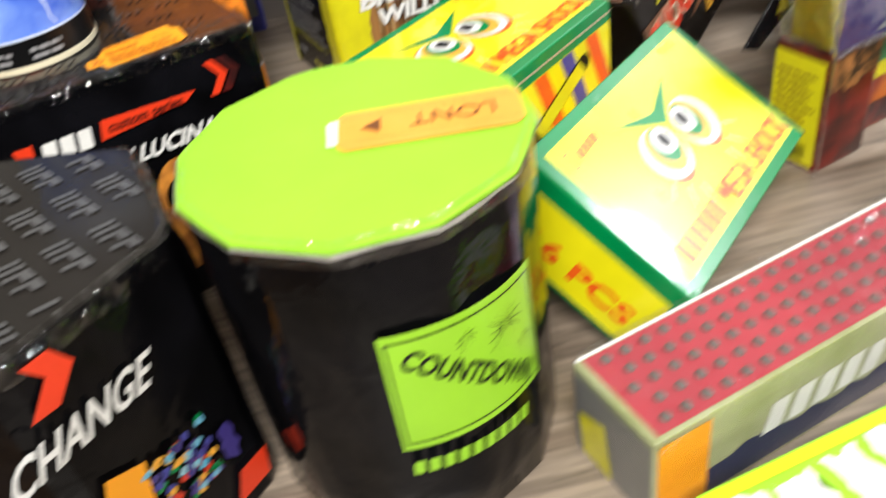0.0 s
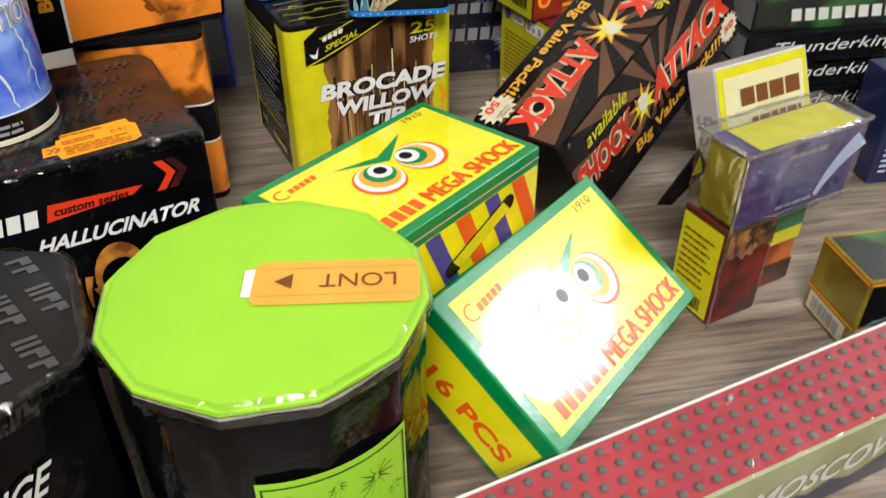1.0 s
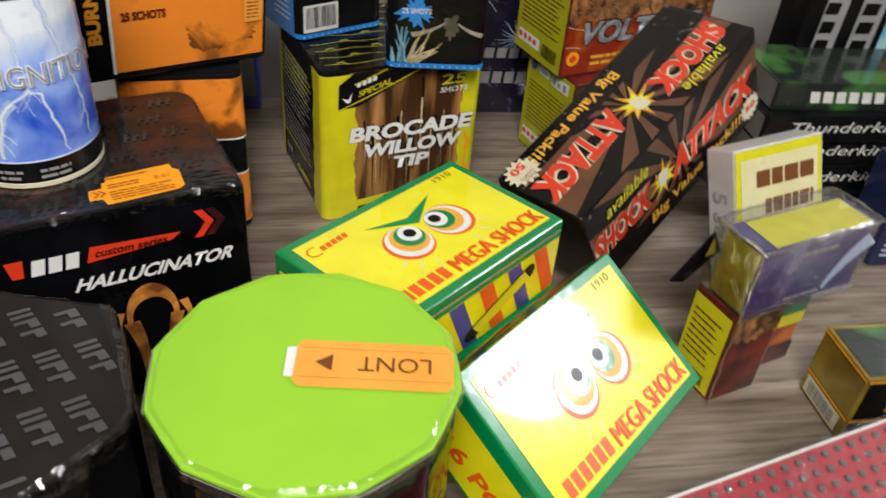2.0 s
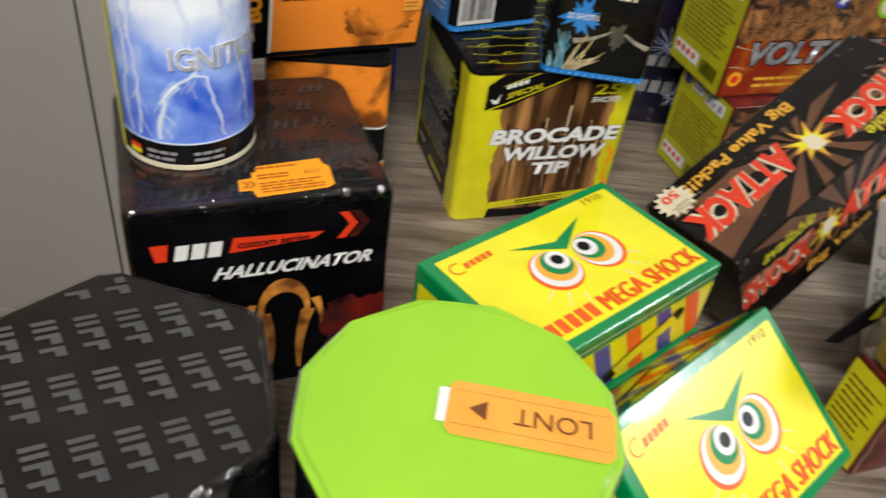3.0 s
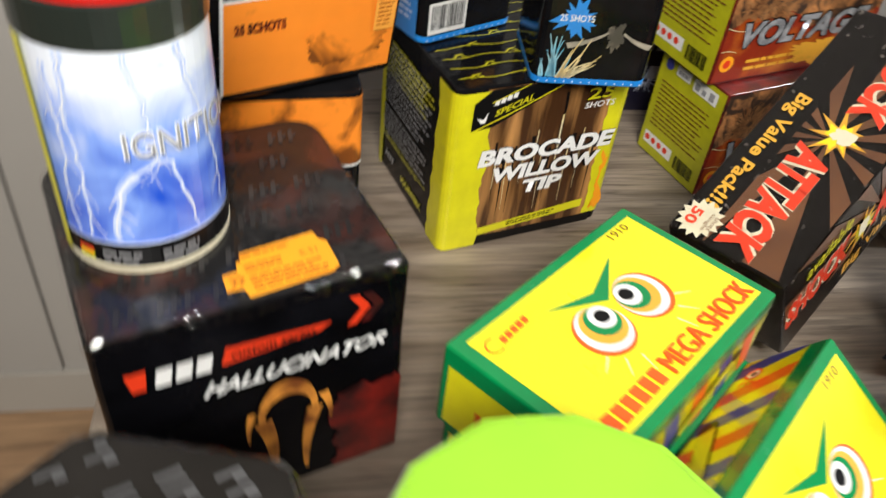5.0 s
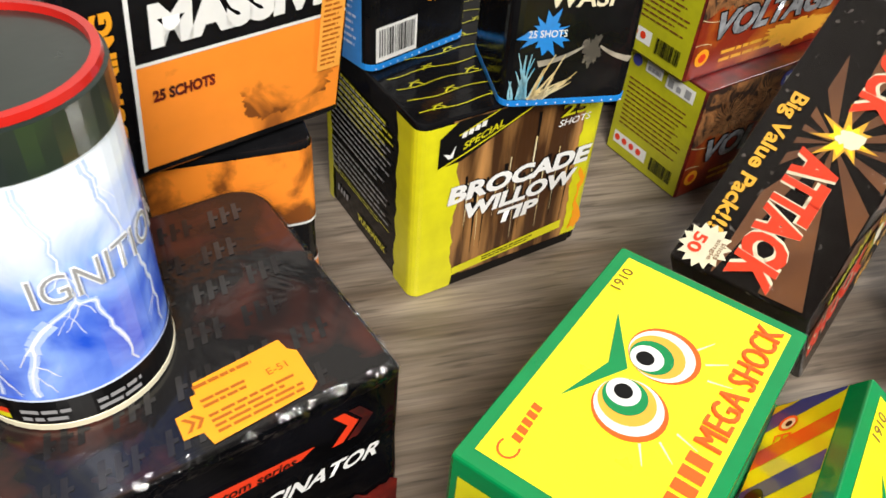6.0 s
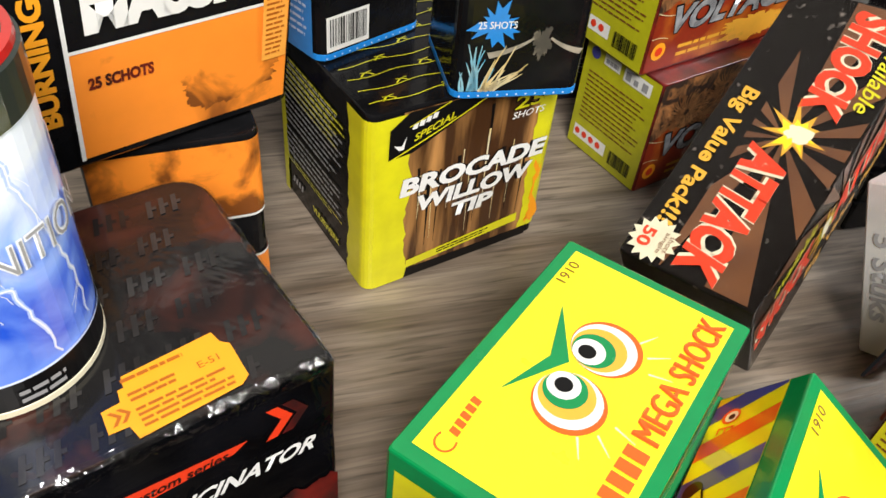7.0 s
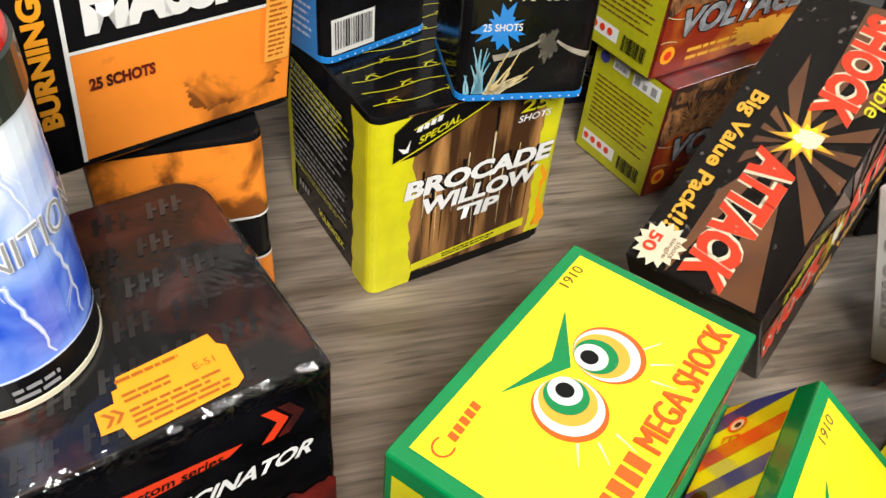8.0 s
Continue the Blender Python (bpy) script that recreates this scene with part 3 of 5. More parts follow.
# ---- lime-lidded drum ----
DRUM = (0.0245, 0.2280)
drum = thing("drum_battery", "black wrapped twelve-sided firework drum with a lime green paper lid", "firework battery", pose(*DRUM, 0))
sides = 12
prof = []
for i in range(sides * 4):
    a = 2 * math.pi * i / (sides * 4)
    k = (i % 4) / 4
    chord = math.cos(math.pi / sides) / math.cos((k - 0.5) * 2 * math.pi / sides)
    r = 0.0614 * (0.15 + 0.85 * chord)
    prof.append((r * math.cos(a), r * math.sin(a)))
body = prism([(x * 0.972, y * 0.972) for x, y in prof], 0.0, 0.1392, 0.0015, 0.0010, 7, 2.0)
part("wrapped_body", body, BLACK_FILM, drum, smooth=True)
lid = prism(prof, 0.1388, 0.1412, 0.0006, 0.0006, 1, 7.0)
part("paper_lid", lid, LIME, drum, "bright lime green paper lid")
rim = bmesh.new()
for i in range(len(prof)):
    a, b = prof[i], prof[(i + 1) % len(prof)]
    q0 = 0.0010 * (0.5 + noise.noise(Vector((a[0] * 90, a[1] * 90, 3))))
    q1 = 0.0010 * (0.5 + noise.noise(Vector((b[0] * 90, b[1] * 90, 3))))
    vs = [rim.verts.new((a[0] * 1.001, a[1] * 1.001, 0.1390 - 2 * q0)), rim.verts.new((b[0] * 1.001, b[1] * 1.001, 0.1390 - 2 * q1)),
          rim.verts.new((b[0] * (1.008 + q1 * 6), b[1] * (1.008 + q1 * 6), 0.1398)), rim.verts.new((a[0] * (1.008 + q0 * 6), a[1] * (1.008 + q0 * 6), 0.1398))]
    rim.faces.new(vs)
bmesh.ops.remove_doubles(rim, verts=rim.verts, dist=1e-5)
part("torn_rim", rim, TORN_WHITE, drum, "ragged pale edge of the paper lid")
DR = 0.0598
drum_print("label_panel", drum_panel(-84.5, -27.5, 0.0515, 0.1050), LIME_PRINT, drum, DR, 0.0006, "lime green label")
border = drum_panel(-82.5, -29.5, 0.0545, 0.0552) + drum_panel(-82.5, -29.5, 0.1015, 0.1022) + drum_panel(-83.0, -82.3, 0.0545, 0.1022, 1) + drum_panel(-29.7, -29.0, 0.0545, 0.1022, 1)
drum_print("label_border", border, INK, drum, DR, 0.0009)
bm = text_bm("COUNTDOWN", 0.0, 0.0, 0.0585, 0.0088, 0.0, 0.03)
bm.transform(pose(0, 0, 0, 0, 0, -38))
for v in bm.verts:
    v.co.x, v.co.y = v.co.x / 0.001033 - 80.5, v.co.y + 0.0915
part("lettering", on_drum(bm, DR, 0.0010), INK, drum)
rockets = []
rnd = random.Random(5)
for cx, cz, n, r in ((-43, 0.0895, 13, 0.0085), (-58, 0.0945, 9, 0.0045), (-35, 0.0770, 7, 0.0045)):
    for i in range(n):
        a = 2 * math.pi * i / n
        c, s = math.cos(a), math.sin(a)
        q = r * (0.75 + 0.4 * rnd.random())
        rockets += streak(cx + 1.2 * c, cz + 0.0015 * s, cx + q * 900 * c, cz + q * s - 0.0015, 0.0007, 0.0003, 0.0006, 3)
drum_print("rocket_sketch", [[(x, z) for x, z in p] for p in rockets], INK, drum, DR, 0.0010)
foot = []
for i in range(9):
    a = -83 + i * 5.2
    foot.append(slant(a, 0.0385, a + 3.6, 0.0450, 0.7))
drum_print("small_print", foot, LIME_PRINT, drum, DR, 0.0009)
part("film_edge", crinkle(prof, 0.1345, 0.1420, 0.0007, 6.0), FILM_EDGE, drum, "crumpled clear film edge")
# fuse sticker
stk = pose(0.0798 - DRUM[0], 0.2499 - DRUM[1], 0.1415, 0, 0, 186.5)
printed("fuse_sticker", [[(0.003, 0), (0.060, 0.0), (0.0625, 0.0025), (0.0625, 0.0225), (0.060, 0.0255), (0.003, 0.0255), (0.0, 0.022), (0.0, 0.004)]], LONT_STICKER, drum, stk, 0.0004, "amber fuse sticker")
printed("sticker_tab", [[(0.0625, 0.004), (0.0665, 0.0045), (0.0660, 0.0205), (0.0625, 0.0205)]], WHITE, drum, stk, 0.0002)
lettering("lettering", "LONT", 0.0089, 0.0085, 0.0377, 0.0165, BROWN_INK, drum, stk, 0.0008)
printed("arrow_mark", [[(0.0545, 0.0125), (0.0478, 0.0170), (0.0478, 0.0080)]], BROWN_INK, drum, stk, 0.0008)
dots = [rect(0.002 + i * 0.0014, y, 0.0026 + i * 0.0014, y + 0.00035) for i in range(42) for y in (0.0045, 0.0205)]
printed("perforation", dots, BROWN_INK, drum, stk, 0.0007)

# ---- six-sided black battery with the patterned lid ----
HEX = (-0.104, 0.201)
hexa = thing("hexagonal_battery", "black wrapped hexagonal firework battery with charcoal patterned lid", "firework battery", pose(*HEX, 0))
hp = []
for i in range(6):
    a0, a1 = radians(60 * i), radians(60 * (i + 1))
    p, q = (0.0705 * math.cos(a0), 0.0705 * math.sin(a0)), (0.0705 * math.cos(a1), 0.0705 * math.sin(a1))
    for k in (0.07, 0.25, 0.5, 0.75, 0.93):
        hp.append((p[0] + (q[0] - p[0]) * k, p[1] + (q[1] - p[1]) * k))
part("wrapped_body", prism(hp, 0, 0.1290, 0.0020, 0.0012, 6, 11.0), BLACK_FILM, hexa)
part("lid", prism([(x * 0.985, y * 0.985) for x, y in hp], 0.1270, 0.1302, 0.0022, 0.0012, 1, 4.0), LID_GREY, hexa, "charcoal lid with a grey repeating print")


def inside_hex(x, y, r=0.0575):
    return all(x * math.cos(radians(30 + 60 * k)) + y * math.sin(radians(30 + 60 * k)) < r for k in range(6))


e1, e2 = Vector((0.0128, 0.0087)), Vector((0.0225, -0.0215))
g1, g2 = Vector((0.78, 0.62)), Vector((0.735, -0.675))
glyphs = []
for i in range(-8, 9):
    for j in range(-5, 6):
        o = Vector((0.002, 0.003)) + e1 * i + e2 * j
        for bx0, by0, bx1, by1 in ((-0.0045, -0.0100, 0.0045, -0.0078), (-0.0045, -0.0062, 0.0045, -0.0040), (-0.0045, -0.0020, 0.0045, 0.0002), (0.0005, 0.0002, 0.0045, 0.0040),
                                   (-0.0045, 0.0056, 0.0045, 0.0078), (0.0005, 0.0078, 0.0045, 0.0112)):
            quad = [o + g1 * a + g2 * b for a, b in rect(bx0, by0, bx1, by1)]
            if all(inside_hex(p.x, p.y) for p in quad):
                quad = [(p.x, p.y) for p in quad]
                area = sum(quad[k][0] * quad[(k + 1) % 4][1] - quad[(k + 1) % 4][0] * quad[k][1] for k in range(4))
                glyphs.append(quad if area > 0 else quad[::-1])
tagged(printed("lid_pattern", glyphs, LOGO_GREY, hexa, pose(0, 0, 0.1302), 0.0005, "grey repeating marks"), kind="stuff")
part("film_edge", crinkle(hp, 0.1225, 0.1312, 0.0012, 4.0), FILM_EDGE, hexa, "crumpled clear film edge")
# the face with the title
hf = pose(0.0705 * 0.5, -0.0705 * 0.866, 0, 90, 0, 60) @ pose(0, 0, 0.0006)
lettering("lettering", "CHANGE", -0.012, 0.0890, 0.0410, 0.1020, WHITE, hexa, hf, 0.0012, 0.006, 0.02)
printed("red_arrow", [[(0.002, 0.1085), (0.0115, 0.1075), (0.0215, 0.1175), (0.0120, 0.1190)], [(0.0120, 0.1190), (0.0215, 0.1175), (0.0165, 0.1262), (0.0070, 0.1265)]], RED, hexa, hf, 0.0012)
rnd = random.Random(9)
for k, mat in enumerate((RED, GREEN, BLUE_STRIPE, RING_ORANGE, PURPLE, TEAL_STREAK)):
    polys = []
    for i in range(12):
        polys += cloud(0.022 + 0.026 * rnd.random(), 0.034 + 0.028 * rnd.random(), 0.0020, 0.0018, rnd.random() * 9, 10)
    tagged(printed("colour_patch", polys, mat, hexa, hf, 0.0009 + 0.0002 * k), kind="stuff")
printed("violet_patch", cloud(0.0545, 0.042, 0.0040, 0.0085, 3.3, 16), PURPLE, hexa, hf, 0.0012)
printed("red_strip", [[(0.048, 0.010), (0.066, 0.010), (0.068, 0.024), (0.054, 0.024)]], RED, hexa, hf, 0.0012)
printed("orange_sticker", [[(0.002, 0.050), (0.020, 0.044), (0.024, 0.066), (0.010, 0.072)]], STICKER, hexa, hf, 0.0014)
# ---- black box with the smoky top ----
HL, HW, HH = 0.1313, 0.1215, 0.1322
hb = thing("cake_box", "black wrapped firework box with smoky red top and orange sticker", "firework box", pose(-0.1521, 0.2909, 0, 0, 0, 33.8))
part("carton", prism(round_profile(HL, HW, (0.004, 0.0025, 0.016, 0.014), 5), 0, HH, 0.0022, 0.0009, 6, 21.0), BLACK_FILM, hb)
part("top_print", prism(round_profile(HL - 0.003, HW - 0.003, (0.004, 0.003, 0.015, 0.013), 5, 0.0015, 0.0015), HH - 0.001, HH + 0.0008, 0.0006, 0.0006, 1, 3.0), SMOKY_TOP, hb, "smoky dark red and grey printed top")
part("film_edge", crinkle(round_profile(HL, HW, (0.004, 0.0025, 0.016, 0.014), 5), HH - 0.005, HH + 0.0022, 0.0009, 9.0), FILM_EDGE, hb, "crumpled clear film edge")
f = face(HL, HW, HH, "front")
printed("red_flag", [[(0.0105, 0.114), (0.0125, 0.1035), (0.0178, 0.1035), (0.0190, 0.114)]], RED, hb, f, 0.0012)
for k in range(3):
    x = 0.0210 + 0.0080 * k
    printed("maker_bar", [slant(x, 0.1030, x + 0.0062, 0.1125, 0.0018)], WHITE, hb, f, 0.0012)
printed("red_strip", [[(0.0475, 0.1040), (0.0900, 0.1075), (0.0955, 0.1115), (0.0500, 0.1135)]], RED, hb, f, 0.0011)
lettering("lettering", "custom series", 0.0520, 0.1066, 0.0880, 0.1112, INK, hb, f, 0.0014, 0.001, 0.02)
for dx, mat in ((0.0, RED), (0.0062, DARK_RED)):
    printed("arrow_mark", [[(0.1030 + dx, 0.1225), (0.1075 + dx, 0.1225), (0.1130 + dx, 0.1145), (0.1085 + dx, 0.1145)],
                           [(0.1085 + dx, 0.1145), (0.1130 + dx, 0.1145), (0.1065 + dx, 0.1055), (0.1020 + dx, 0.1055)]], mat, hb, f, 0.0012)
lettering("lettering", "HALLUCINATOR", 0.0405, 0.0870, 0.1225, 0.0955, WHITE, hb, f, 0.0012, 0.004, 0.03)
arch = []
for i in range(18):
    a0, a1 = math.pi * (1.12 - 1.24 * i / 18), math.pi * (1.12 - 1.24 * (i + 1) / 18)
    for c0, s0, c1, s1 in ((math.cos(a0), math.sin(a0), math.cos(a1), math.sin(a1)),):
        arch.append([(0.0745 + 0.0110 * c0, 0.060 + 0.0125 * s0), (0.0745 + 0.0110 * c1, 0.060 + 0.0125 * s1),
                     (0.0745 + 0.0142 * c1, 0.060 + 0.0225 * s1 * (1 if s1 > 0 else 0.6)), (0.0745 + 0.0142 * c0, 0.060 + 0.0225 * s0 * (1 if s0 > 0 else 0.6))])
printed("flame_arch", [p[::-1] for p in arch], FLAME, hb, f, 0.0012, "glowing orange arch print")
printed("flame_streak", streak(0.0625, 0.058, 0.066, 0.018, 0.0085, 0.003, 0.002) + streak(0.0875, 0.058, 0.0825, 0.012, 0.0075, 0.002, -0.002) + streak(0.058, 0.066, 0.0555, 0.046, 0.004, 0.001, -0.001)
        + streak(0.0915, 0.066, 0.095, 0.046, 0.005, 0.001, 0.001), FLAME, hb, f, 0.0011)
printed("lava_print", [ragged(0.098, 0.004, 0.131, 0.060, "lt", 0.004, 20, 8)], DARK_RED, hb, f, 0.0009)
FAINT_GREY = material("faint_grey_print", (0.036, 0.034, 0.033), 0.18, (0.016, 0.014, 0.014), 26, (0.40, 0.60), bump=0.4, bump_scale=34)
shine(FAINT_GREY, 0.30)
marks = []
for j in range(6):
    for i in range(6):
        x, y = 0.006 + 0.0215 * i + (0.0105 if j % 2 else 0), 0.006 + 0.0190 * j
        if x < HL - 0.020:
            for k in range(3):
                u = x + 0.0052 * k
                marks += [slant(u, y, u + 0.0022, y + 0.0100, 0.0025), slant(u + 0.0022 + 0.0011, y + 0.0042, u + 0.0050, y + 0.0060, 0.0004)]
tagged(printed("top_pattern", marks, FAINT_GREY, hb, face(HL, HW, HH + 0.0008, "top"), 0.00035, "faint grey repeating marks"), kind="stuff")
st = pose(0.0630, 0.0030, HH + 0.0008, 0, 0, 2)
printed("fuse_sticker", [[(0.0, 0.0), (0.036, 0.0015), (0.0395, 0.004), (0.0405, 0.0200), (0.038, 0.0225), (0.001, 0.0215), (0.0, 0.0165), (-0.0065, 0.0160), (-0.0075, 0.0065), (-0.001, 0.0060)]], STICKER, hb, st, 0.0006, "orange fuse sticker")
printed("sticker_layer", [[(0.003, 0.0215), (0.038, 0.0226), (0.0372, 0.0282), (0.004, 0.0265)]], STICKER, hb, st, 0.0004)
printed("small_print", bars(0.003, 0.003, 0.036, 0.0125, 4, 4, 0.5, 6), STICKER_INK, hb, st, 0.0009)
printed("small_print", bars(0.003, 0.0145, 0.022, 0.0195, 2, 5, 0.5, 5), STICKER_INK, hb, st, 0.0009)
lettering("lettering", "E-51", 0.0270, 0.0150, 0.0345, 0.0180, STICKER_INK, hb, st, 0.0010)
printed("arrow_mark", [[(-0.0055 + k, 0.0140), (-0.0040 + k, 0.0140), (-0.0015 + k, 0.0110), (-0.0030 + k, 0.0110)] for k in (0, 0.003)] +
        [[(-0.0030 + k, 0.0110), (-0.0015 + k, 0.0110), (-0.0040 + k, 0.0080), (-0.0055 + k, 0.0080)] for k in (0, 0.003)], STICKER_INK, hb, st, 0.0009)
printed("small_print", bars(0.003, 0.0235, 0.030, 0.0265, 1, 6, 0.5, 7), STICKER_INK, hb, st, 0.0007)
# ---- blue lightning fountain ----
FR = 0.0326
ft = thing("fountain_tube", "blue lightning-printed firework tube with red lid on black box", "firework tube", pose(-0.156, 0.365, HH + 0.0012))
part("base_rim", lathe([(FR - 0.0005, 0), (FR + 0.0006, 0.0006), (FR + 0.0006, 0.0030), (FR, 0.0034)]), PALE, ft, "pale cardboard rim")
part("tube", lathe([(FR, 0.003), (FR, 0.030), (FR, 0.060), (FR, 0.098)]), SKY_BLUE, ft, smooth=False)
FZ = HH + 0.0012


def fz(z):
    return z - FZ


drum_print("lower_band", drum_panel(-180, 180, 0.0034, 0.0150, 60), INK, ft, FR, 0.0004, "black lower band")
drum_print("pale_line", drum_panel(-180, 180, 0.0150, 0.0160, 60), HAZE_BLUE, ft, FR, 0.0006)
part("upper_band", lathe([(FR, 0.0968), (FR + 0.0008, 0.0974), (FR + 0.0008, 0.1120), (FR - 0.0012, 0.1130)]), DARK_BAND, ft)
part("lid", lathe([(FR - 0.0012, 0.1110), (FR - 0.0002, 0.1128), (FR - 0.0006, 0.1150), (FR - 0.0030, 0.1152), (FR - 0.0034, 0.1128), (FR - 0.006, 0.1122)]), LID_RED, ft, "red recessed lid")
printed("fuse_sticker", [rect(-0.012, -0.012, 0.012, 0.004)], STICKER, ft, pose(0.003, -0.004, 0.1122, 0, 0, 20), 0.0004)
printed("sticker_tab", [rect(0.012, -0.008, 0.017, 0.000)], PALE, ft, pose(0.003, -0.004, 0.1122, 0, 0, 20), 0.0004)


def bolt(keys, w, seed, twigs=3):
    """A branching stroke through points of (degrees, height): jagged, tapering downwards, with short twigs."""
    rnd = random.Random(seed)
    pts = []
    for (xa, za), (xb, zb) in zip(keys, keys[1:]):
        n = max(3, int(math.hypot((xb - xa) * 0.00058, zb - za) / 0.0032))
        pts += [(xa + (xb - xa) * i / n + (1.9 * (rnd.random() - 0.5) * 2 if i else 0), za + (zb - za) * i / n + 0.0006 * (rnd.random() - 0.5)) for i in range(n)]
    pts.append(keys[-1])

    def stroke(line, wide):
        out = []
        for i, ((xa, za), (xb, zb)) in enumerate(zip(line, line[1:])):
            q = wide * (1.0 - 0.6 * i / len(line)) * (0.7 + 0.5 * rnd.random())
            dx, dz = (xb - xa) * 0.00058, zb - za
            d = math.hypot(dx, dz) or 1e-6
            ox, oz = -dz / d * q, dx / d * q * 0.00058
            out.append([(xa - ox, za - oz), (xb - ox, zb - oz), (xb + ox, zb + oz), (xa + ox, za + oz)][::-1])
        return out
    main = stroke(pts, w)
    for _ in range(twigs):
        x, z = pts[rnd.randrange(1, max(2, len(pts) - 2))]
        line, side = [(x, z)], rnd.choice((-1, 1))
        for i in range(4):
            x, z = x + side * (1.0 + 2.2 * rnd.random()), z - 0.0030 * rnd.random() - 0.0008
            if 0.0172 < z < 0.095:
                line.append((x, z))
        if len(line) > 2:
            main += stroke(line, w * 0.45)
    return main


GLOW = material("pale_blue_glow_print", (0.34, 0.48, 0.90), 0.32, (0.58, 0.69, 0.93), 60, coat=0.25, grime=0.02)
BOLTS = (([(-66, 0.0480), (-78, 0.0400), (-83, 0.0280), (-84, 0.0172)], 1.5, 4, 3), ([(-66, 0.0480), (-52, 0.0530), (-42, 0.0500), (-36, 0.0340), (-29, 0.0172)], 0.75, 5, 4),
         ([(-99, 0.0955), (-104, 0.0700), (-100, 0.0450), (-104, 0.0172)], 1.1, 6, 5), ([(-112, 0.0900), (-110, 0.0600), (-116, 0.0350), (-113, 0.0172)], 1.0, 7, 4),
         ([(-62, 0.0955), (-56, 0.0800), (-52, 0.0530)], 0.8, 15, 3), ([(-30, 0.0955), (-22, 0.0760), (-12, 0.0560), (-3, 0.0400), (-2, 0.0200)], 0.9, 9, 4),
         ([(20, 0.0850), (28, 0.0500), (22, 0.0200)], 1.1, 12, 4), ([(60, 0.0850), (54, 0.0500), (62, 0.0200)], 1.3, 13, 4), ([(150, 0.0850), (158, 0.0450), (150, 0.0180)], 1.3, 14, 4))
for keys, bw, seed, twigs in BOLTS:
    drum_print("bolt_glow", bolt(keys, bw * 2.6, seed, 0), GLOW, ft, FR, 0.0002)
    drum_print("lightning_bolt", bolt(keys, bw * 0.75, seed, twigs), BOLT, ft, FR, 0.0004)
drum_print("yellow_strip", drum_panel(-139, -128, 0.0034, 0.0968, 3), LEMON, ft, FR, 0.0010, "yellow vertical strip")
bm = text_bm("IGNITION", -71.0, fz(0.1885), 22.0, fz(0.2000), 0, 0.03)
part("lettering_edge", on_drum(bm, FR, 0.0012), BOLT, ft)
bm = text_bm("IGNITION", -70.0, fz(0.1890), 21.0, fz(0.1995), 0, -0.012)
part("lettering", on_drum(bm, FR, 0.0015), GREY_PRINT, ft)
for k, mat in enumerate((LEMON, RED, INK)):
    drum_print("flag_stripe", drum_panel(-116, -104, 0.0060 + 0.0026 * k, 0.0086 + 0.0026 * k, 2), mat, ft, FR, 0.0012)
drum_print("small_print", bars(-98, 0.0055, -70, 0.0125, 2, 3, 0.5, 3) + bars(-58, 0.0055, -30, 0.0125, 2, 4, 0.5, 3), GREY_PRINT, ft, FR, 0.0008)

# ---- golden willow cake ----
CL, CW, CH = 0.1262, 0.1187, 0.1248
wk = thing("cake_box", "yellow and black firework box with golden streak print", "firework box", pose(-0.0377, 0.5230, 0, 0, 0, 30.1))
cr = 0.0062
part("carton", prism(round_profile(CL, CW, cr, 5), 0, CH, 0.0014, 0.0004, 4, 31.0), BLACK_CARD, wk)
f = face(CL, CW, CH, "front") @ pose(0.0085, -0.0036, 0)
printed("streak_print", [rect(0.012, 0.0105, 0.104, CH + 0.0016)], WILLOW, wk, f, 0.0005, "golden brown falling streaks")
rnd = random.Random(41)
for name, mat, n, lift in (("dark_streak", INK, 13, 0.0007), ("bright_streak", GOLD_STREAK, 9, 0.0008)):
    falls = []
    for i in range(n):
        x = 0.021 + 0.078 * (i + rnd.random()) / n
        top = CH - 0.002 - (0.030 + 0.025 * rnd.random() if x < 0.066 else 0.045 * rnd.random())
        wide = (0.0022 if mat is INK else 0.0009) * (0.6 + 0.9 * rnd.random())
        falls += streak(x, top, x + 0.003 * (rnd.random() - 0.5), top - 0.022 - 0.045 * rnd.random(), wide, 0.0002, 0.001 * (rnd.random() - 0.5), 5)
    printed(name, falls, mat, wk, f, lift)


def corner_wrap(L, W, r, corner, before, after, z0, z1, lift, seed, depth):
    """A torn strip that wraps one rounded upright edge: before and after are its reach along both sides."""
    rnd = random.Random(seed)
    pts = []
    if corner == "front_left":
        pts = [(-lift, r + before)] + [(r - (r + lift) * math.cos(radians(a)), r - (r + lift) * math.sin(radians(a))) for a in (0, 18, 36, 54, 72, 90)] + [(r + after, -lift)]
    elif corner == "front_right":
        pts = [(L - r - before, -lift)] + [(L - r + (r + lift) * math.sin(radians(a)), r - (r + lift) * math.cos(radians(a))) for a in (0, 18, 36, 54, 72, 90)] + [(L + lift, r + after)]
    else:
        pts = [(r + after, W + lift)] + [(r - (r + lift) * math.sin(radians(a)), W - r + (r + lift) * math.cos(radians(a))) for a in (0, 18, 36, 54, 72, 90)] + [(-lift, W - r - before)]
    bm = bmesh.new()
    n, rows, d0, d1 = 30, [], 0.0, 0.0
    for i in range(n + 1):
        z = z0 + (z1 - z0) * i / n
        d0 = 0.7 * d0 + depth * (rnd.random() - 0.5)
        d1 = 0.7 * d1 + depth * (rnd.random() - 0.5)
        row = [Vector((x, y, z)) for x, y in pts]
        row[0] += (row[0] - row[1]).normalized() * d0
        row[-1] += (row[-1] - row[-2]).normalized() * d1
        rows.append([bm.verts.new(p) for p in row])
    for a, b in zip(rows, rows[1:]):
        for i in range(len(pts) - 1):
            bm.faces.new((a[i], a[i + 1], b[i + 1], b[i]))
    return bm


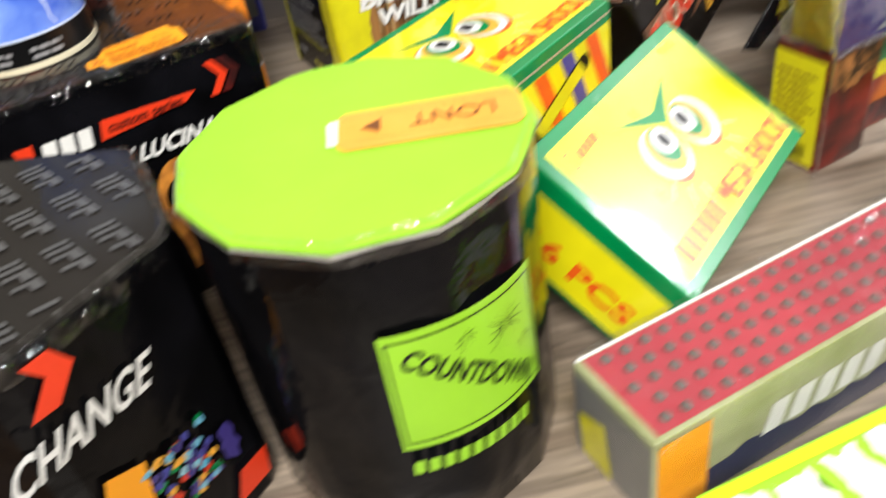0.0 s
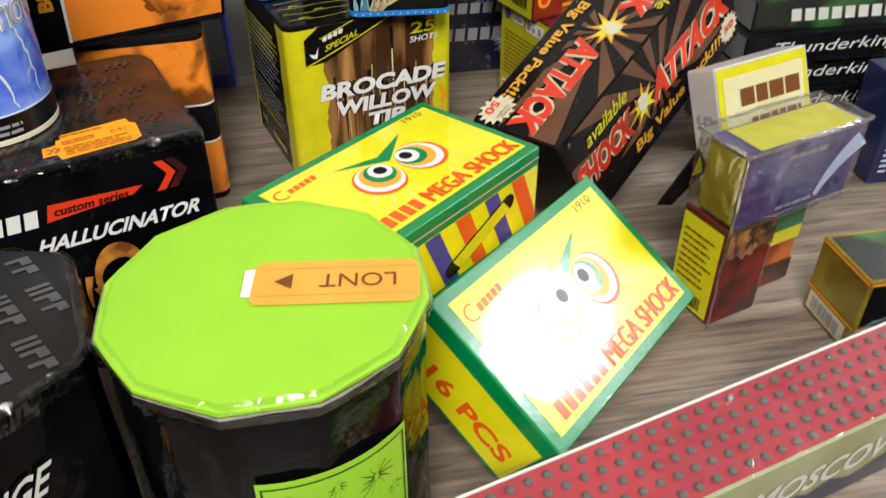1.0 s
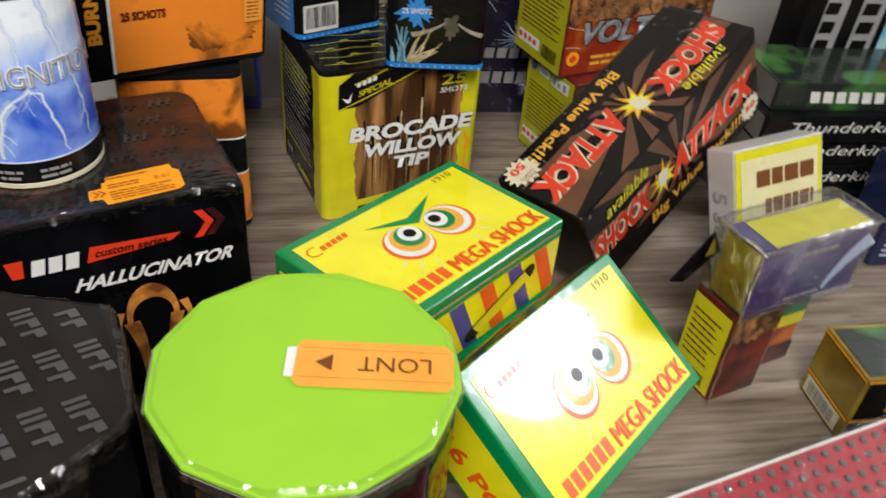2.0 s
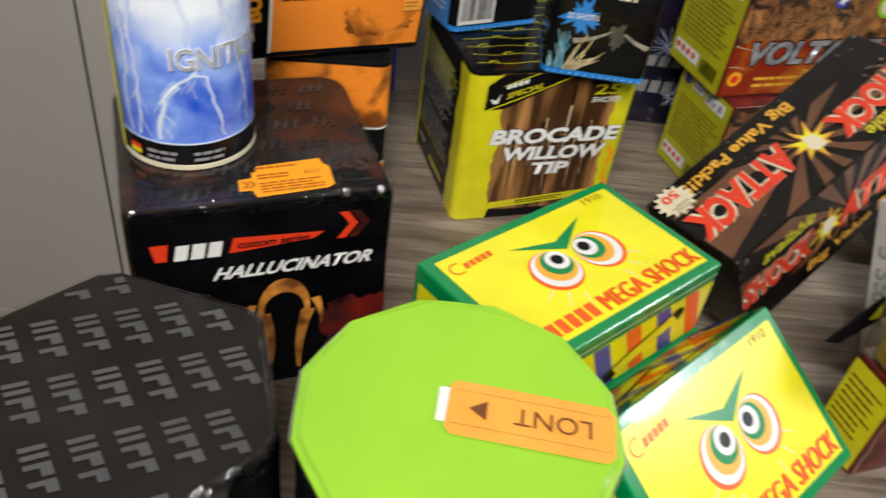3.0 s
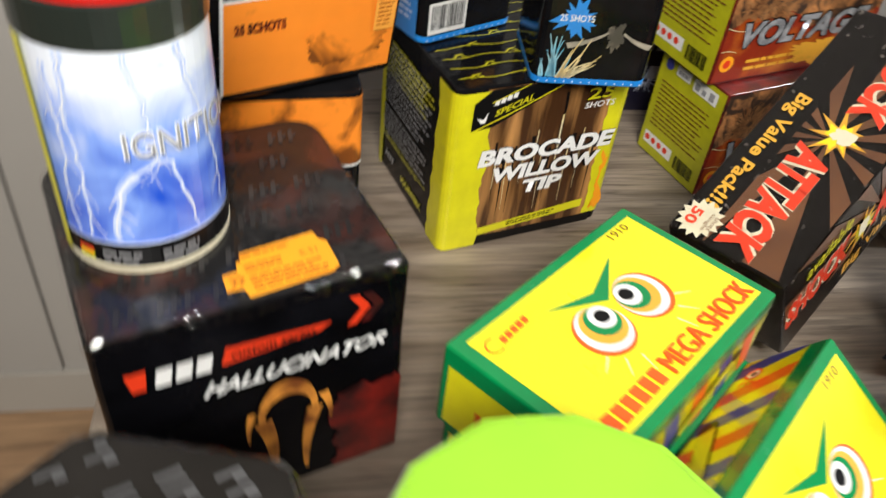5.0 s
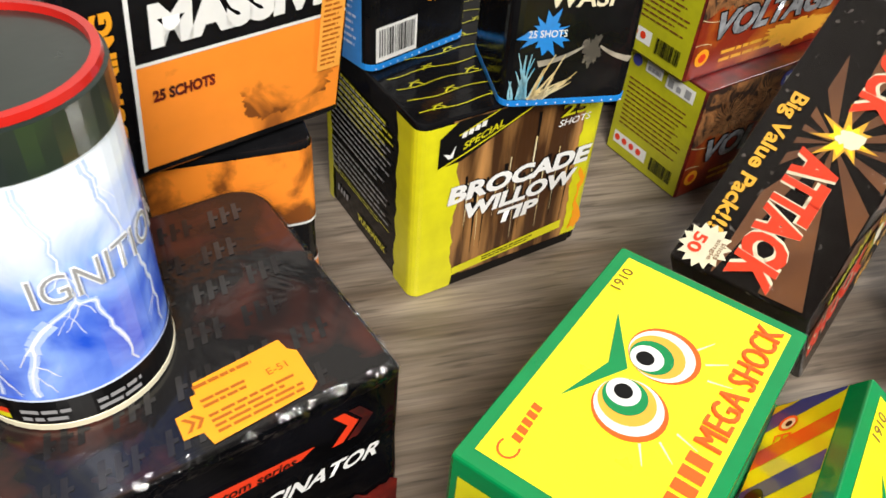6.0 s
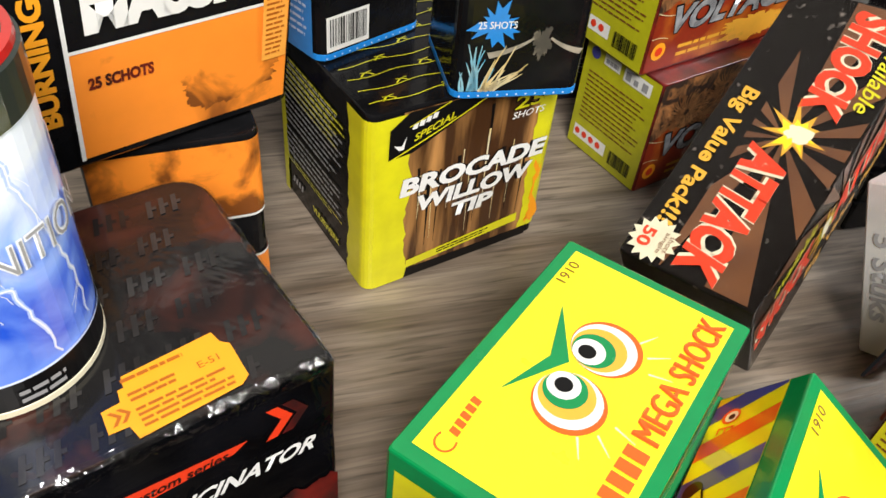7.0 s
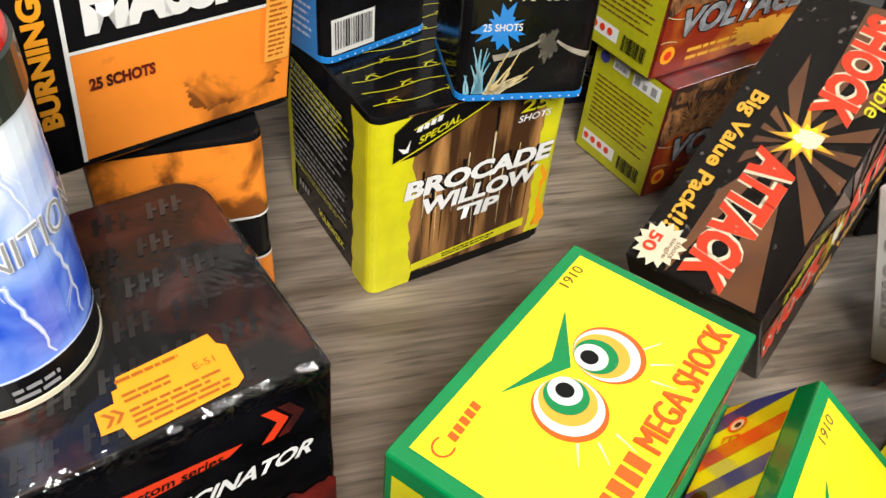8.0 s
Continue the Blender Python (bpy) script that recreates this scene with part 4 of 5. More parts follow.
part("torn_yellow_strip", corner_wrap(CL, CW, cr, "front_left", 0.0148, 0.0190, 0.0006, CH - 0.003, 0.0009, 5, 0.0026), LEMON, wk, "yellow strip with torn edges")
part("torn_yellow_strip", corner_wrap(CL, CW, cr, "front_right", 0.0088, 0.0063, 0.0085, CH - 0.004, 0.0009, 6, 0.0024), LEMON, wk, "yellow strip with torn edges")
part("torn_yellow_strip", corner_wrap(CL, CW, cr, "back_left", 0.0063, 0.0053, 0.0006, CH - 0.003, 0.0009, 7, 0.0020), LEMON, wk, "yellow strip with torn edges")
printed("orange_patch", [ragged(0.1065, 0.016, 0.1125, 0.062, "lrtb", 0.003, 14, 2)], STICKER, wk, f, 0.0013)
for fat, mat, lift in ((0.095, INK, 0.0010), (0.046, WHITE, 0.0013)):
    lettering("lettering" if fat < 0.05 else "lettering_edge", "BROCADE", 0.0122, 0.0700, 0.1120, 0.0828, mat, wk, f, lift, 0.0022, fat)
    lettering("lettering" if fat < 0.05 else "lettering_edge", "WILLOW", 0.0222, 0.0556, 0.1040, 0.0675, mat, wk, f, lift, 0.0022, fat)
    lettering("lettering" if fat < 0.05 else "lettering_edge", "TIP", 0.0470, 0.0425, 0.0775, 0.0532, mat, wk, f, lift, 0.0022, fat)
printed("bottom_band", [rect(0.008, 0.0044, 0.1155 - cr, 0.0115)], INK, wk, f, 0.0008)
printed("yellow_strip", [[(0.0185, 0.0125), (0.1000, 0.0195), (0.1000, 0.0262), (0.0185, 0.0185)]], LEMON, wk, f, 0.0010)
printed("small_print", [[(x, y + 0.0025 + x * 0.085) for x, y in p] for p in bars(0.040, 0.0105, 0.080, 0.0145, 2, 8, 0.5, 9)], INK, wk, f, 0.0013)
printed("banner", [[(0.0030, 0.0990), (0.0175, 0.1000), (0.0640, 0.1225), (0.0640, 0.1265), (0.0150, 0.1265), (0.0035, 0.1180)]], INK, wk, f, 0.0014)
printed("banner_line", streak(0.0030, 0.0985, 0.070, 0.1265, 0.0009, 0.0009, -0.001) + streak(0.0150, 0.1175, 0.040, 0.1270, 0.0007, 0.0007), LEMON, wk, f, 0.0017)
printed("maker_mark", [[(0.006, 0.108), (0.009, 0.104), (0.012, 0.104), (0.0135, 0.112), (0.0115, 0.108), (0.0105, 0.1065)], slant(0.0165, 0.1155, 0.0195, 0.1190, 0.001), slant(0.0205, 0.1165, 0.0235, 0.1200, 0.001),
                       slant(0.0245, 0.1178, 0.0275, 0.1213, 0.001), slant(0.0285, 0.1190, 0.0315, 0.1225, 0.001)], WHITE, wk, f, 0.0017)
lettering("lettering", "SPECIAL", 0.0185, 0.1075, 0.0440, 0.1120, LEMON, wk, f, 0.0018, 0.001, 0.02, warp=lambda x, y: (x, y + (x - 0.0185) * 0.33))
lettering("lettering_edge", "25", 0.0835, 0.1085, 0.1045, 0.1180, INK, wk, f, 0.0014, 0.001, 0.07)
lettering("lettering", "25", 0.0840, 0.1090, 0.1040, 0.1175, LEMON, wk, f, 0.0018, 0.001, 0.02)
lettering("lettering", "SHOTS", 0.0835, 0.1025, 0.1060, 0.1070, WHITE, wk, f, 0.0015, 0.001, 0.01)
f = face(CL, CW, CH, "left")
for seed, z0, z1, mat in ((11, 0.082, 0.110, LEMON), (12, 0.060, 0.108, GREY_PRINT), (13, 0.036, 0.058, GREY_PRINT), (14, 0.0300, 0.0345, LEMON)):
    printed("small_print", bars(0.012, z0, 0.093, z1, max(2, int((z1 - z0) / 0.0042)), seed, 0.33, 12), mat, wk, f, 0.0008 + 0.0002 * (seed - 11))
printed("maker_mark", [slant(0.018 + k * 0.0042, 0.014, 0.0205 + k * 0.0042, 0.019, 0.001) for k in range(4)], GREY_PRINT, wk, f, 0.0009)
lettering("lettering", "VUURWERK", 0.0480, 0.0100, 0.0860, 0.0152, LEMON, wk, f, 0.0009, 0.0004, 0.03)
printed("pictogram", [p for q in (rect(0.013, 0.030, 0.014, 0.044), rect(0.021, 0.030, 0.022, 0.044), rect(0.013, 0.030, 0.022, 0.031)) for p in (q,)], GREY_PRINT, wk, f, 0.0011)
f = face(CL, CW, CH, "top")
waves = []
for k in range(9):
    y = 0.010 + 0.0125 * k
    for i in range(18):
        x0, x1 = 0.006 + i * 0.0057, 0.006 + (i + 1) * 0.0057
        a, b = y + 0.0012 * math.sin(x0 * 160 + k), y + 0.0012 * math.sin(x1 * 160 + k)
        waves.append([(x0, a), (x1, b), (x1, b + 0.0006), (x0, a + 0.0006)])
    for j in range(3):
        cx = 0.018 + 0.036 * j + 0.015 * (k % 2)
        if cx < 0.105:
            waves += streak(cx - 0.004, y + 0.0005, cx + 0.004, y + 0.0045, 0.0012, 0.0004, 0.001, 3) + streak(cx + 0.004, y + 0.0005, cx - 0.003, y + 0.0040, 0.0010, 0.0004, -0.001, 3)
printed("wavy_line", waves, LEMON, wk, f, 0.0005, "thin wavy yellow lines")

# ---- two small batteries with the blue bottom edge ----


def small_battery(m, label, L, W, H):
    ob = thing("small_battery", label, "firework battery", m, "small blue-edged batteries")
    part("carton", prism(round_profile(L, W, 0.007, 4), 0, H, 0.0012, 0.0005, 3, L * 100), BLACK_CARD, ob)
    part("blue_edge", prism([(x * 1.006 - L * 0.003, y * 1.006 - W * 0.003) for x, y in round_profile(L, W, 0.007, 4)], 0.0002, 0.0042, 0.0004), EDGE_BLUE, ob, "bright blue bottom edge")
    return ob


sb = small_battery(pose(0.0039, 0.5435, CH + 0.0008, 0, 0, 10.2), "small black firework battery with blue bottom edge", 0.070, 0.066, 0.095)
f = face(0.070, 0.066, 0.095, "front")
printed("spot", [disc(0.004 + 0.0052 * i, 0.0022, 0.0006, 8) for i in range(13)], HAZE_BLUE, sb, f, 0.0008)
rnd = random.Random(3)
for mat, n, x0 in ((TEAL_STREAK, 14, 0.004), (GOLD_STREAK, 16, 0.010)):
    polys = []
    for i in range(n):
        a = radians(55 + 55 * rnd.random()) if mat is TEAL_STREAK else radians(25 + 50 * rnd.random())
        d = 0.010 + 0.018 * rnd.random()
        bx = x0 + 0.012 * rnd.random()
        polys += streak(bx, 0.005, bx + d * math.cos(a), 0.005 + d * math.sin(a), 0.0016, 0.0004, 0.002 * (rnd.random() - 0.5), 4)
    printed("spark_print", polys, mat, sb, f, 0.0006 if mat is TEAL_STREAK else 0.0008)
printed("blue_splash", star(0.0200, 0.0425, 0.0105, 0.0070, 15, 0.40, 1.25, 4), EDGE_BLUE, sb, f, 0.0007, "blue splash")
lettering("lettering", "25 SHOTS", 0.0100, 0.0405, 0.0300, 0.0445, WHITE, sb, f, 0.0011, 0, 0.01)
BROWN_GREY = material("dark_insect_print", (0.060, 0.055, 0.048), 0.35, (0.16, 0.14, 0.11), 140, (0.5, 0.7), coat=0.3)
WING = material("dull_wing_print", (0.40, 0.36, 0.29), 0.35, (0.22, 0.20, 0.16), 90, coat=0.3)
printed("pale_wedge", streak(0.0400, 0.0345, 0.0170, 0.0255, 0.0012, 0.0038, 0.0014) + streak(0.0490, 0.0345, 0.0665, 0.0265, 0.0012, 0.0036, -0.0012), WING, sb, f, 0.0007)
printed("dark_shape", cloud(0.0445, 0.0320, 0.0048, 0.0085, 5.5, 40, 0.5), BROWN_GREY, sb, f, 0.0006)
lettering("lettering", "WASP", 0.0180, 0.0560, 0.0560, 0.0660, PALE, sb, f, 0.0007, 0.001, 0.02)
sb2 = small_battery(pose(-0.0657, 0.5707, CH + 0.0008, 0, 0, 42), "small black and blue firework battery with white barcode", 0.073, 0.066, 0.095)
f = face(0.073, 0.066, 0.095, "front")
printed("barcode_label", [rect(0.0040, 0.0055, 0.0330, 0.0260)], WHITE, sb2, f, 0.0006, "white barcode label")
printed("barcode", barcode(0.0060, 0.0085, 0.0310, 0.0245, 5), INK, sb2, f, 0.0010)
printed("spot", [disc(0.004 + 0.0052 * i, 0.0022, 0.0006, 8) for i in range(13)], HAZE_BLUE, sb2, f, 0.0008)
printed("orange_shape", [[(0.040, 0.032), (0.062, 0.028), (0.066, 0.036), (0.045, 0.044)]], STICKER, sb2, f, 0.0007)
f = face(0.073, 0.066, 0.095, "left")
printed("blue_panel", [rect(0.007, 0.0042, 0.060, 0.090)], EDGE_BLUE, sb2, f, 0.0006, "blue side panel")
printed("small_print", bars(0.030, 0.012, 0.056, 0.050, 9, 3, 0.4, 5), HAZE_BLUE, sb2, f, 0.0009)

# ---- orange boxes ----
ML_L, ML_W, ML_H = 0.0820, 0.0800, 0.1270
lo = thing("cake_box", "orange and black cloud-printed firework box, under another orange box", "firework box", pose(-0.1664, 0.4768, 0, 0, 0, 19), "orange cloud-printed boxes")
part("carton", prism(round_profile(ML_L, ML_W, 0.008, 4), 0, ML_H, 0.0014, 0.0006, 4, 41.0), BLACK_CARD, lo)


def wrap_front_right(L, W, r, x0, z0, z1, reach, lift):
    pts = [(x0, -lift)] + [(L - r + (r + lift) * math.sin(radians(a)), r - (r + lift) * math.cos(radians(a))) for a in range(0, 91, 15)] + [(L + lift, reach)]
    bm = bmesh.new()
    rows = [[bm.verts.new((x, y, z)) for x, y in pts] for z in (z0, z1)]
    for i in range(len(pts) - 1):
        bm.faces.new((rows[0][i], rows[0][i + 1], rows[1][i + 1], rows[1][i]))
    return bm


part("cloud_panel", wrap_front_right(ML_L, ML_W, 0.008, 0.002, 0.0785, ML_H - 0.003, 0.070, 0.0005), CLOUD_MIX, lo, "orange cloud print")
part("white_line", wrap_front_right(ML_L, ML_W, 0.008, 0.002, 0.0770, 0.0785, 0.070, 0.0007), WHITE, lo)
part("cloud_panel", wrap_front_right(ML_L, ML_W, 0.008, 0.002, 0.0060, 0.0480, 0.070, 0.0005), CLOUD_ORANGE, lo, "orange cloud print")
part("white_line", wrap_front_right(ML_L, ML_W, 0.008, 0.002, 0.0480, 0.0495, 0.070, 0.0007), WHITE, lo)
f = face(ML_L, ML_W, ML_H, "front")
UL, UW, UH, UX = 0.1025, 0.085, 0.125, -0.026
up = thing("cake_box", "orange and black cloud-printed firework box tilted on another", "firework box", pose(-0.1573, 0.4642, 0.1323, 9.0, 1.2, 39.2), "orange cloud-printed boxes")
part("carton", prism(round_profile(UL - UX, UW, 0.005, 4, UX), 0, UH, 0.0014, 0.0006, 4, 51.0), BLACK_CARD, up)
f = face(UL, UW, UH, "front") @ pose(0, 0, 0)
printed("cloud_panel", [rect(0.0010, 0.0050, UL - 0.004, 0.0590)], CLOUD_ORANGE, up, f, 0.0006, "orange cloud print")
printed("dark_cloud", cloud(0.0700, 0.0275, 0.0240, 0.0150, 6.1, 40, 0.25), CLOUD_MIX, up, f, 0.0008, "brown cloud print")
printed("white_line", [rect(-0.0008, 0.0045, 0.0010, UH - 0.004), rect(0.0010, 0.0590, UL - 0.004, 0.0606)], WHITE, up, f, 0.0009)
lettering("lettering", "25 SCHOTS", 0.0065, 0.0405, 0.0340, 0.0465, DARK_RED, up, f, 0.0011, 0, 0.05)
lettering("lettering", "MASSIVE", 0.0080, 0.0660, 0.0930, 0.0860, WHITE, up, f, 0.0010, 0, 0.07)
g = f @ pose(-0.0055, 0.0270, 0, 0, 0, 90)
lettering("lettering", "BURNING", 0.0, 0.0, 0.0600, 0.0085, STICKER, up, g, 0.0010, 0, 0.05)
printed("fuse_sticker", [rect(0.0850, 0.0300, 0.0975, 0.0780)], LONT_STICKER, up, f, 0.0016, "amber fuse sticker")
printed("small_print", [[(x, y) for y, x in [(b, a) for a, b in p]] for p in bars(0.0865, 0.033, 0.0960, 0.075, 16, 4, 0.4, 2)], STICKER_INK, up, f, 0.0019)

# ---- red and yellow shot boxes ----


# the lemon print darkened: the left sides' shade is in the colour
SHADED_LEMON = material("shaded_lemon_print", (0.47, 0.46, 0.012), 0.34, (0.40, 0.39, 0.012), 50, coat=0.25, bump=0.08, bump_scale=90)
PEACH = material("peach_spark_print", (0.36, 0.17, 0.065), 0.35, (0.16, 0.06, 0.02), 120, coat=0.3)


def volt_box(m, label):
    L, W, H = 0.150, 0.0743, 0.0888
    ob = thing("shot_box", label, "firework box", m, "red fire-printed shot boxes")
    part("carton", box_bm(L, W, H, 0.002), DARK_RED, ob)
    f = face(L, W, H, "front")
    printed("fire_print", [ragged(0.001, 0.002, L - 0.001, 0.042, "t", 0.007, 30, 4)], FIRE_RED, ob, f, 0.0005, "red and yellow fire print")
    printed("burst_print", [rect(0.001, 0.036, L - 0.001, H - 0.001)], BURST_BROWN, ob, f, 0.0003, "dark sky with golden bursts")
    printed("amber_haze", cloud(0.106, 0.015, 0.034, 0.010, 4.4, 40, 0.4), RING_ORANGE, ob, f, 0.0007)
    rnd = random.Random(6)
    polys = []
    for cx, cz, n, r in ((0.030, 0.060, 54, 0.024), (0.066, 0.072, 44, 0.020), (0.050, 0.050, 30, 0.014), (0.108, 0.066, 40, 0.020)):
        for i in range(n):
            a = 2 * math.pi * (i + rnd.random()) / n
            q = r * (0.6 + 0.4 * rnd.random())
            ex, ez = cx + q * math.cos(a), min(max(cz + q * 0.85 * math.sin(a), 0.030), H - 0.002)
            polys += streak(cx + 0.15 * (ex - cx), cz + 0.15 * (ez - cz), ex, ez, 0.0005, 0.0011, 0.0014, 4)
    printed("spark_print", polys, PEACH, ob, f, 0.0008)
    lettering("lettering_edge", "VOLTAGE", 0.0125, 0.0260, 0.1350, 0.0475, INK, ob, f, 0.0010, 0.005, 0.08)
    lettering("lettering", "VOLTAGE", 0.0130, 0.0270, 0.1345, 0.0465, SILVER_PRINT, ob, f, 0.0014, 0.005, 0.045)
    printed("small_print", bars(0.028, 0.0085, 0.100, 0.0200, 2, 2, 0.45, 8), GOLD_TEXT, ob, f, 0.0009)
    printed("amber_spot", [disc(0.010, 0.016, 0.0062, 20)], STICKER, ob, f, 0.0009)
    printed("amber_spot", [disc(0.010, 0.016, 0.0032, 16)], RED, ob, f, 0.0012)
    printed("flash_line", streak(0.001, 0.026, 0.016, 0.024, 0.0006, 0.0005, 0.001) + streak(0.001, 0.044, 0.020, 0.040, 0.0006, 0.0004, -0.001), GOLD_STREAK, ob, f, 0.0009)
    printed("blue_badge", [disc(0.081, 0.078, 0.0062, 22)], BLUE_STRIPE, ob, f, 0.0011)
    printed("badge_star", star(0.081, 0.078, 0.0045, 0.0018, 5), WHITE, ob, f, 0.0014)
    printed("ring_badge", [disc(0.128, 0.074, 0.0110, 26)], LIME_PRINT, ob, f, 0.0011)
    printed("ring_badge", [disc(0.128, 0.074, 0.0080, 24)], PALE, ob, f, 0.0014)
    printed("ring_badge", [disc(0.130, 0.072, 0.0052, 24)], STICKER, ob, f, 0.0017)
    f = face(L, W, H, "left")
    printed("yellow_side", [rect(0.0012, 0.0012, W - 0.0012, H - 0.0012)], SHADED_LEMON, ob, f, 0.0004, "yellow side with small print")
    printed("small_print", bars(0.008, 0.027, W - 0.006, 0.068, 11, 7, 0.30, 11), BROWN_INK, ob, f, 0.0008)
    printed("round_badge", [disc(0.011, 0.080, 0.0045, 18)], BLUE_STRIPE, ob, f, 0.0008)
    printed("white_patch", [rect(0.020, 0.076, 0.036, 0.084), rect(0.040, 0.074, 0.066, 0.084)], WHITE, ob, f, 0.0008)
    printed("pictogram", bars(0.022, 0.078, 0.035, 0.082, 1, 3, 0.8, 4) + [rect(0.042, 0.076, 0.047, 0.082), rect(0.050, 0.076, 0.054, 0.080), rect(0.058, 0.076, 0.063, 0.082)], GREY_PRINT, ob, f, 0.0012)
    printed("white_patch", [rect(0.006, 0.009, 0.040, 0.019)], WHITE, ob, f, 0.0006)
    printed("warning_mark", [disc(0.010 + 0.0075 * i, 0.0145, 0.0026, 12) for i in range(4)], RED, ob, f, 0.0010)
    printed("barcode", barcode(0.045, 0.0075, 0.067, 0.0185, 8), INK, ob, f, 0.0010)
    return ob


volt_box(pose(0.1486, 0.6308, 0, 0, 0, 31.9), "red fire-printed shot box with yellow side, under its twin")
volt_box(pose(0.1338, 0.6400, 0.0890, 0, 0, 31.9), "red fire-printed shot box with a yellow side, on its twin")

# ---- long brown shot box that leans ----
SL, SW, SH = 0.1929, 0.0729, 0.0800
sa = thing("shot_pack", "long brown and black shot pack with red lettering, leaning slanted", "firework box", pose(0.1748, 0.4556, 0.0176, -5.8, -26.8, 50.8))
part("carton", box_bm(SL, SW, SH, 0.0018, bevel=0.0015), SCUFFED_BLACK, sa)


def sun_rays(x0, z0, x1, z1, cx, cz, a0, a1, n):
    """Brown rays from a point, clipped to a rectangle."""
    out = []
    for i in range(n):
        b0 = radians(a0 + (a1 - a0) * (i + 0.15) / n)
        b1 = radians(a0 + (a1 - a0) * (i + 0.62) / n)
        tri = [(cx, cz), (cx + 0.5 * math.cos(b0), cz + 0.5 * math.sin(b0)), (cx + 0.5 * math.cos(b1), cz + 0.5 * math.sin(b1))]
        for axis, lim, sign in ((0, x0, 1), (0, x1, -1), (1, z0, 1), (1, z1, -1)):
            res = []
            for k in range(len(tri)):
                p, q = tri[k], tri[(k + 1) % len(tri)]
                dp, dq = sign * (p[axis] - lim), sign * (q[axis] - lim)
                if dp >= 0:
                    res.append(p)
                if dp * dq < 0:
                    t = dp / (dp - dq)
                    res.append((p[0] + (q[0] - p[0]) * t, p[1] + (q[1] - p[1]) * t))
            tri = res
            if len(tri) < 3:
                break
        if len(tri) >= 3:
            out.append(tri)
    return out


def shock_face(f, W, big_at):
    """The print of one long face: u runs with the words."""
    printed("brown_ray", sun_rays(0.002, 0.022, SL - 0.002, W - 0.001, 0.098, 0.040, 0, 360, 13), BROWN_RAY, sa, f, 0.0004, "brown rays")
    a, b = big_at
    for fat, mat, lift in ((0.095, PALE, 0.0007), (0.052, RED, 0.0010)):
        name = "lettering" if fat < 0.07 else "lettering_edge"
        lettering(name, "SHOCK", a[0], a[1], a[2], a[3], mat, sa, f, lift, 0.004, fat)
        lettering(name, "ATTACK", b[0], b[1], b[2], b[3], mat, sa, f, lift, 0.004, fat)
    mx, mz = (a[2] + b[0]) / 2, (a[1] + b[3]) / 2
    printed("yellow_burst", star(mx, mz, 0.0165, 0.0065, 9, 0.3, 1.1, 3), GOLD_TEXT, sa, f, 0.0010, "yellow burst")
    printed("yellow_burst", star(mx, mz, 0.0115, 0.0060, 9, 0.3, 1.1, 7), YELLOW, sa, f, 0.0014)
    printed("grey_shape", cloud(mx, mz + 0.001, 0.0060, 0.0065, 2.2, 24, 0.5), PALE, sa, f, 0.0018)


ft_ = face(SL, SW, SH, "top_turned")
shock_face(ft_, SW, ((0.0080, 0.0370, 0.0800, 0.0590), (0.1080, 0.0270, 0.1905, 0.0510)))
lettering("lettering", "Big Value Pack!!!", 0.0760, 0.0050, 0.1690, 0.0170, GOLD_TEXT, sa, ft_, 0.0009, 0.002, 0.03)
lettering("lettering", "available", 0.0250, 0.0610, 0.0700, 0.0700, LEMON, sa, ft_, 0.0009, 0.003, 0.01)
printed("price_burst", star(0.1800, 0.0130, 0.0135, 0.0100, 14), PALE, sa, ft_, 0.0014, "cream starburst")
lettering("lettering", "50", 0.1745, 0.0055, 0.1860, 0.0125, RED, sa, ft_, 0.0018, 0, 0.03)
lettering("lettering", "single", 0.1740, 0.0165, 0.1865, 0.0195, BROWN_INK, sa, ft_, 0.0018)
lettering("lettering", "shots", 0.1750, 0.0200, 0.1850, 0.0228, BROWN_INK, sa, ft_, 0.0018)
ff = face(SL, SW, SH, "front")
shock_face(ff, SH, ((-0.0000 + 0.003, 0.0290, 0.0650, 0.0520), (0.0890, 0.0290, 0.1860, 0.0540)))
lettering("lettering", "Big Value Pack!!!", 0.0600, 0.0080, 0.1680, 0.0200, GOLD_TEXT, sa, ff, 0.0009, 0.002, 0.03)
lettering("lettering", "available", 0.0220, 0.0580, 0.0660, 0.0690, LEMON, sa, ff, 0.0009, 0.003, 0.01)
printed("price_burst", star(0.1790, 0.0170, 0.0120, 0.0090, 14), PALE, sa, ff, 0.0014, "cream starburst")
lettering("lettering", "50", 0.1730, 0.0150, 0.1850, 0.0210, RED, sa, ff, 0.0018, 0, 0.03)
wrapbox = box_bm(SL + 0.002, SW + 0.002, SH + 0.002, 0.002, -0.001, -0.001, -0.0005)
part("film_wrap", wrapbox, FILM, sa, "clear film wrapping")

# ---- white and yellow box that leans back ----
WHITE_CARD = material("white_box_card", (0.52, 0.52, 0.51), 0.40, (0.44, 0.44, 0.43), 20, bump=0.08, bump_scale=60)
# yellow label whitened by glare: paleness in the colour, under a gloss coat
GLARE_CREAM = material("glossy_glare_cream", (0.74, 0.70, 0.42), 0.28, (0.70, 0.66, 0.34), 30, coat=1.0, bump=0.03, bump_scale=30)
WBL, WBH, WBT = 0.086, 0.109, 0.025
wb = thing("small_box", "white firework box with a yellow label, leaning back", "firework box", pose(0.272, 0.470, 0.0105, 66, 0, 33))
part("carton", box_bm(WBL, WBH, WBT, 0.0015, z0=-WBT), WHITE_CARD, wb)
f = pose(0, 0, 0)
printed("yellow_label", [rect(0.0012, 0.002, WBL - 0.002, WBH - 0.0015)], LEMON, wb, f, 0.0005, "yellow front label")
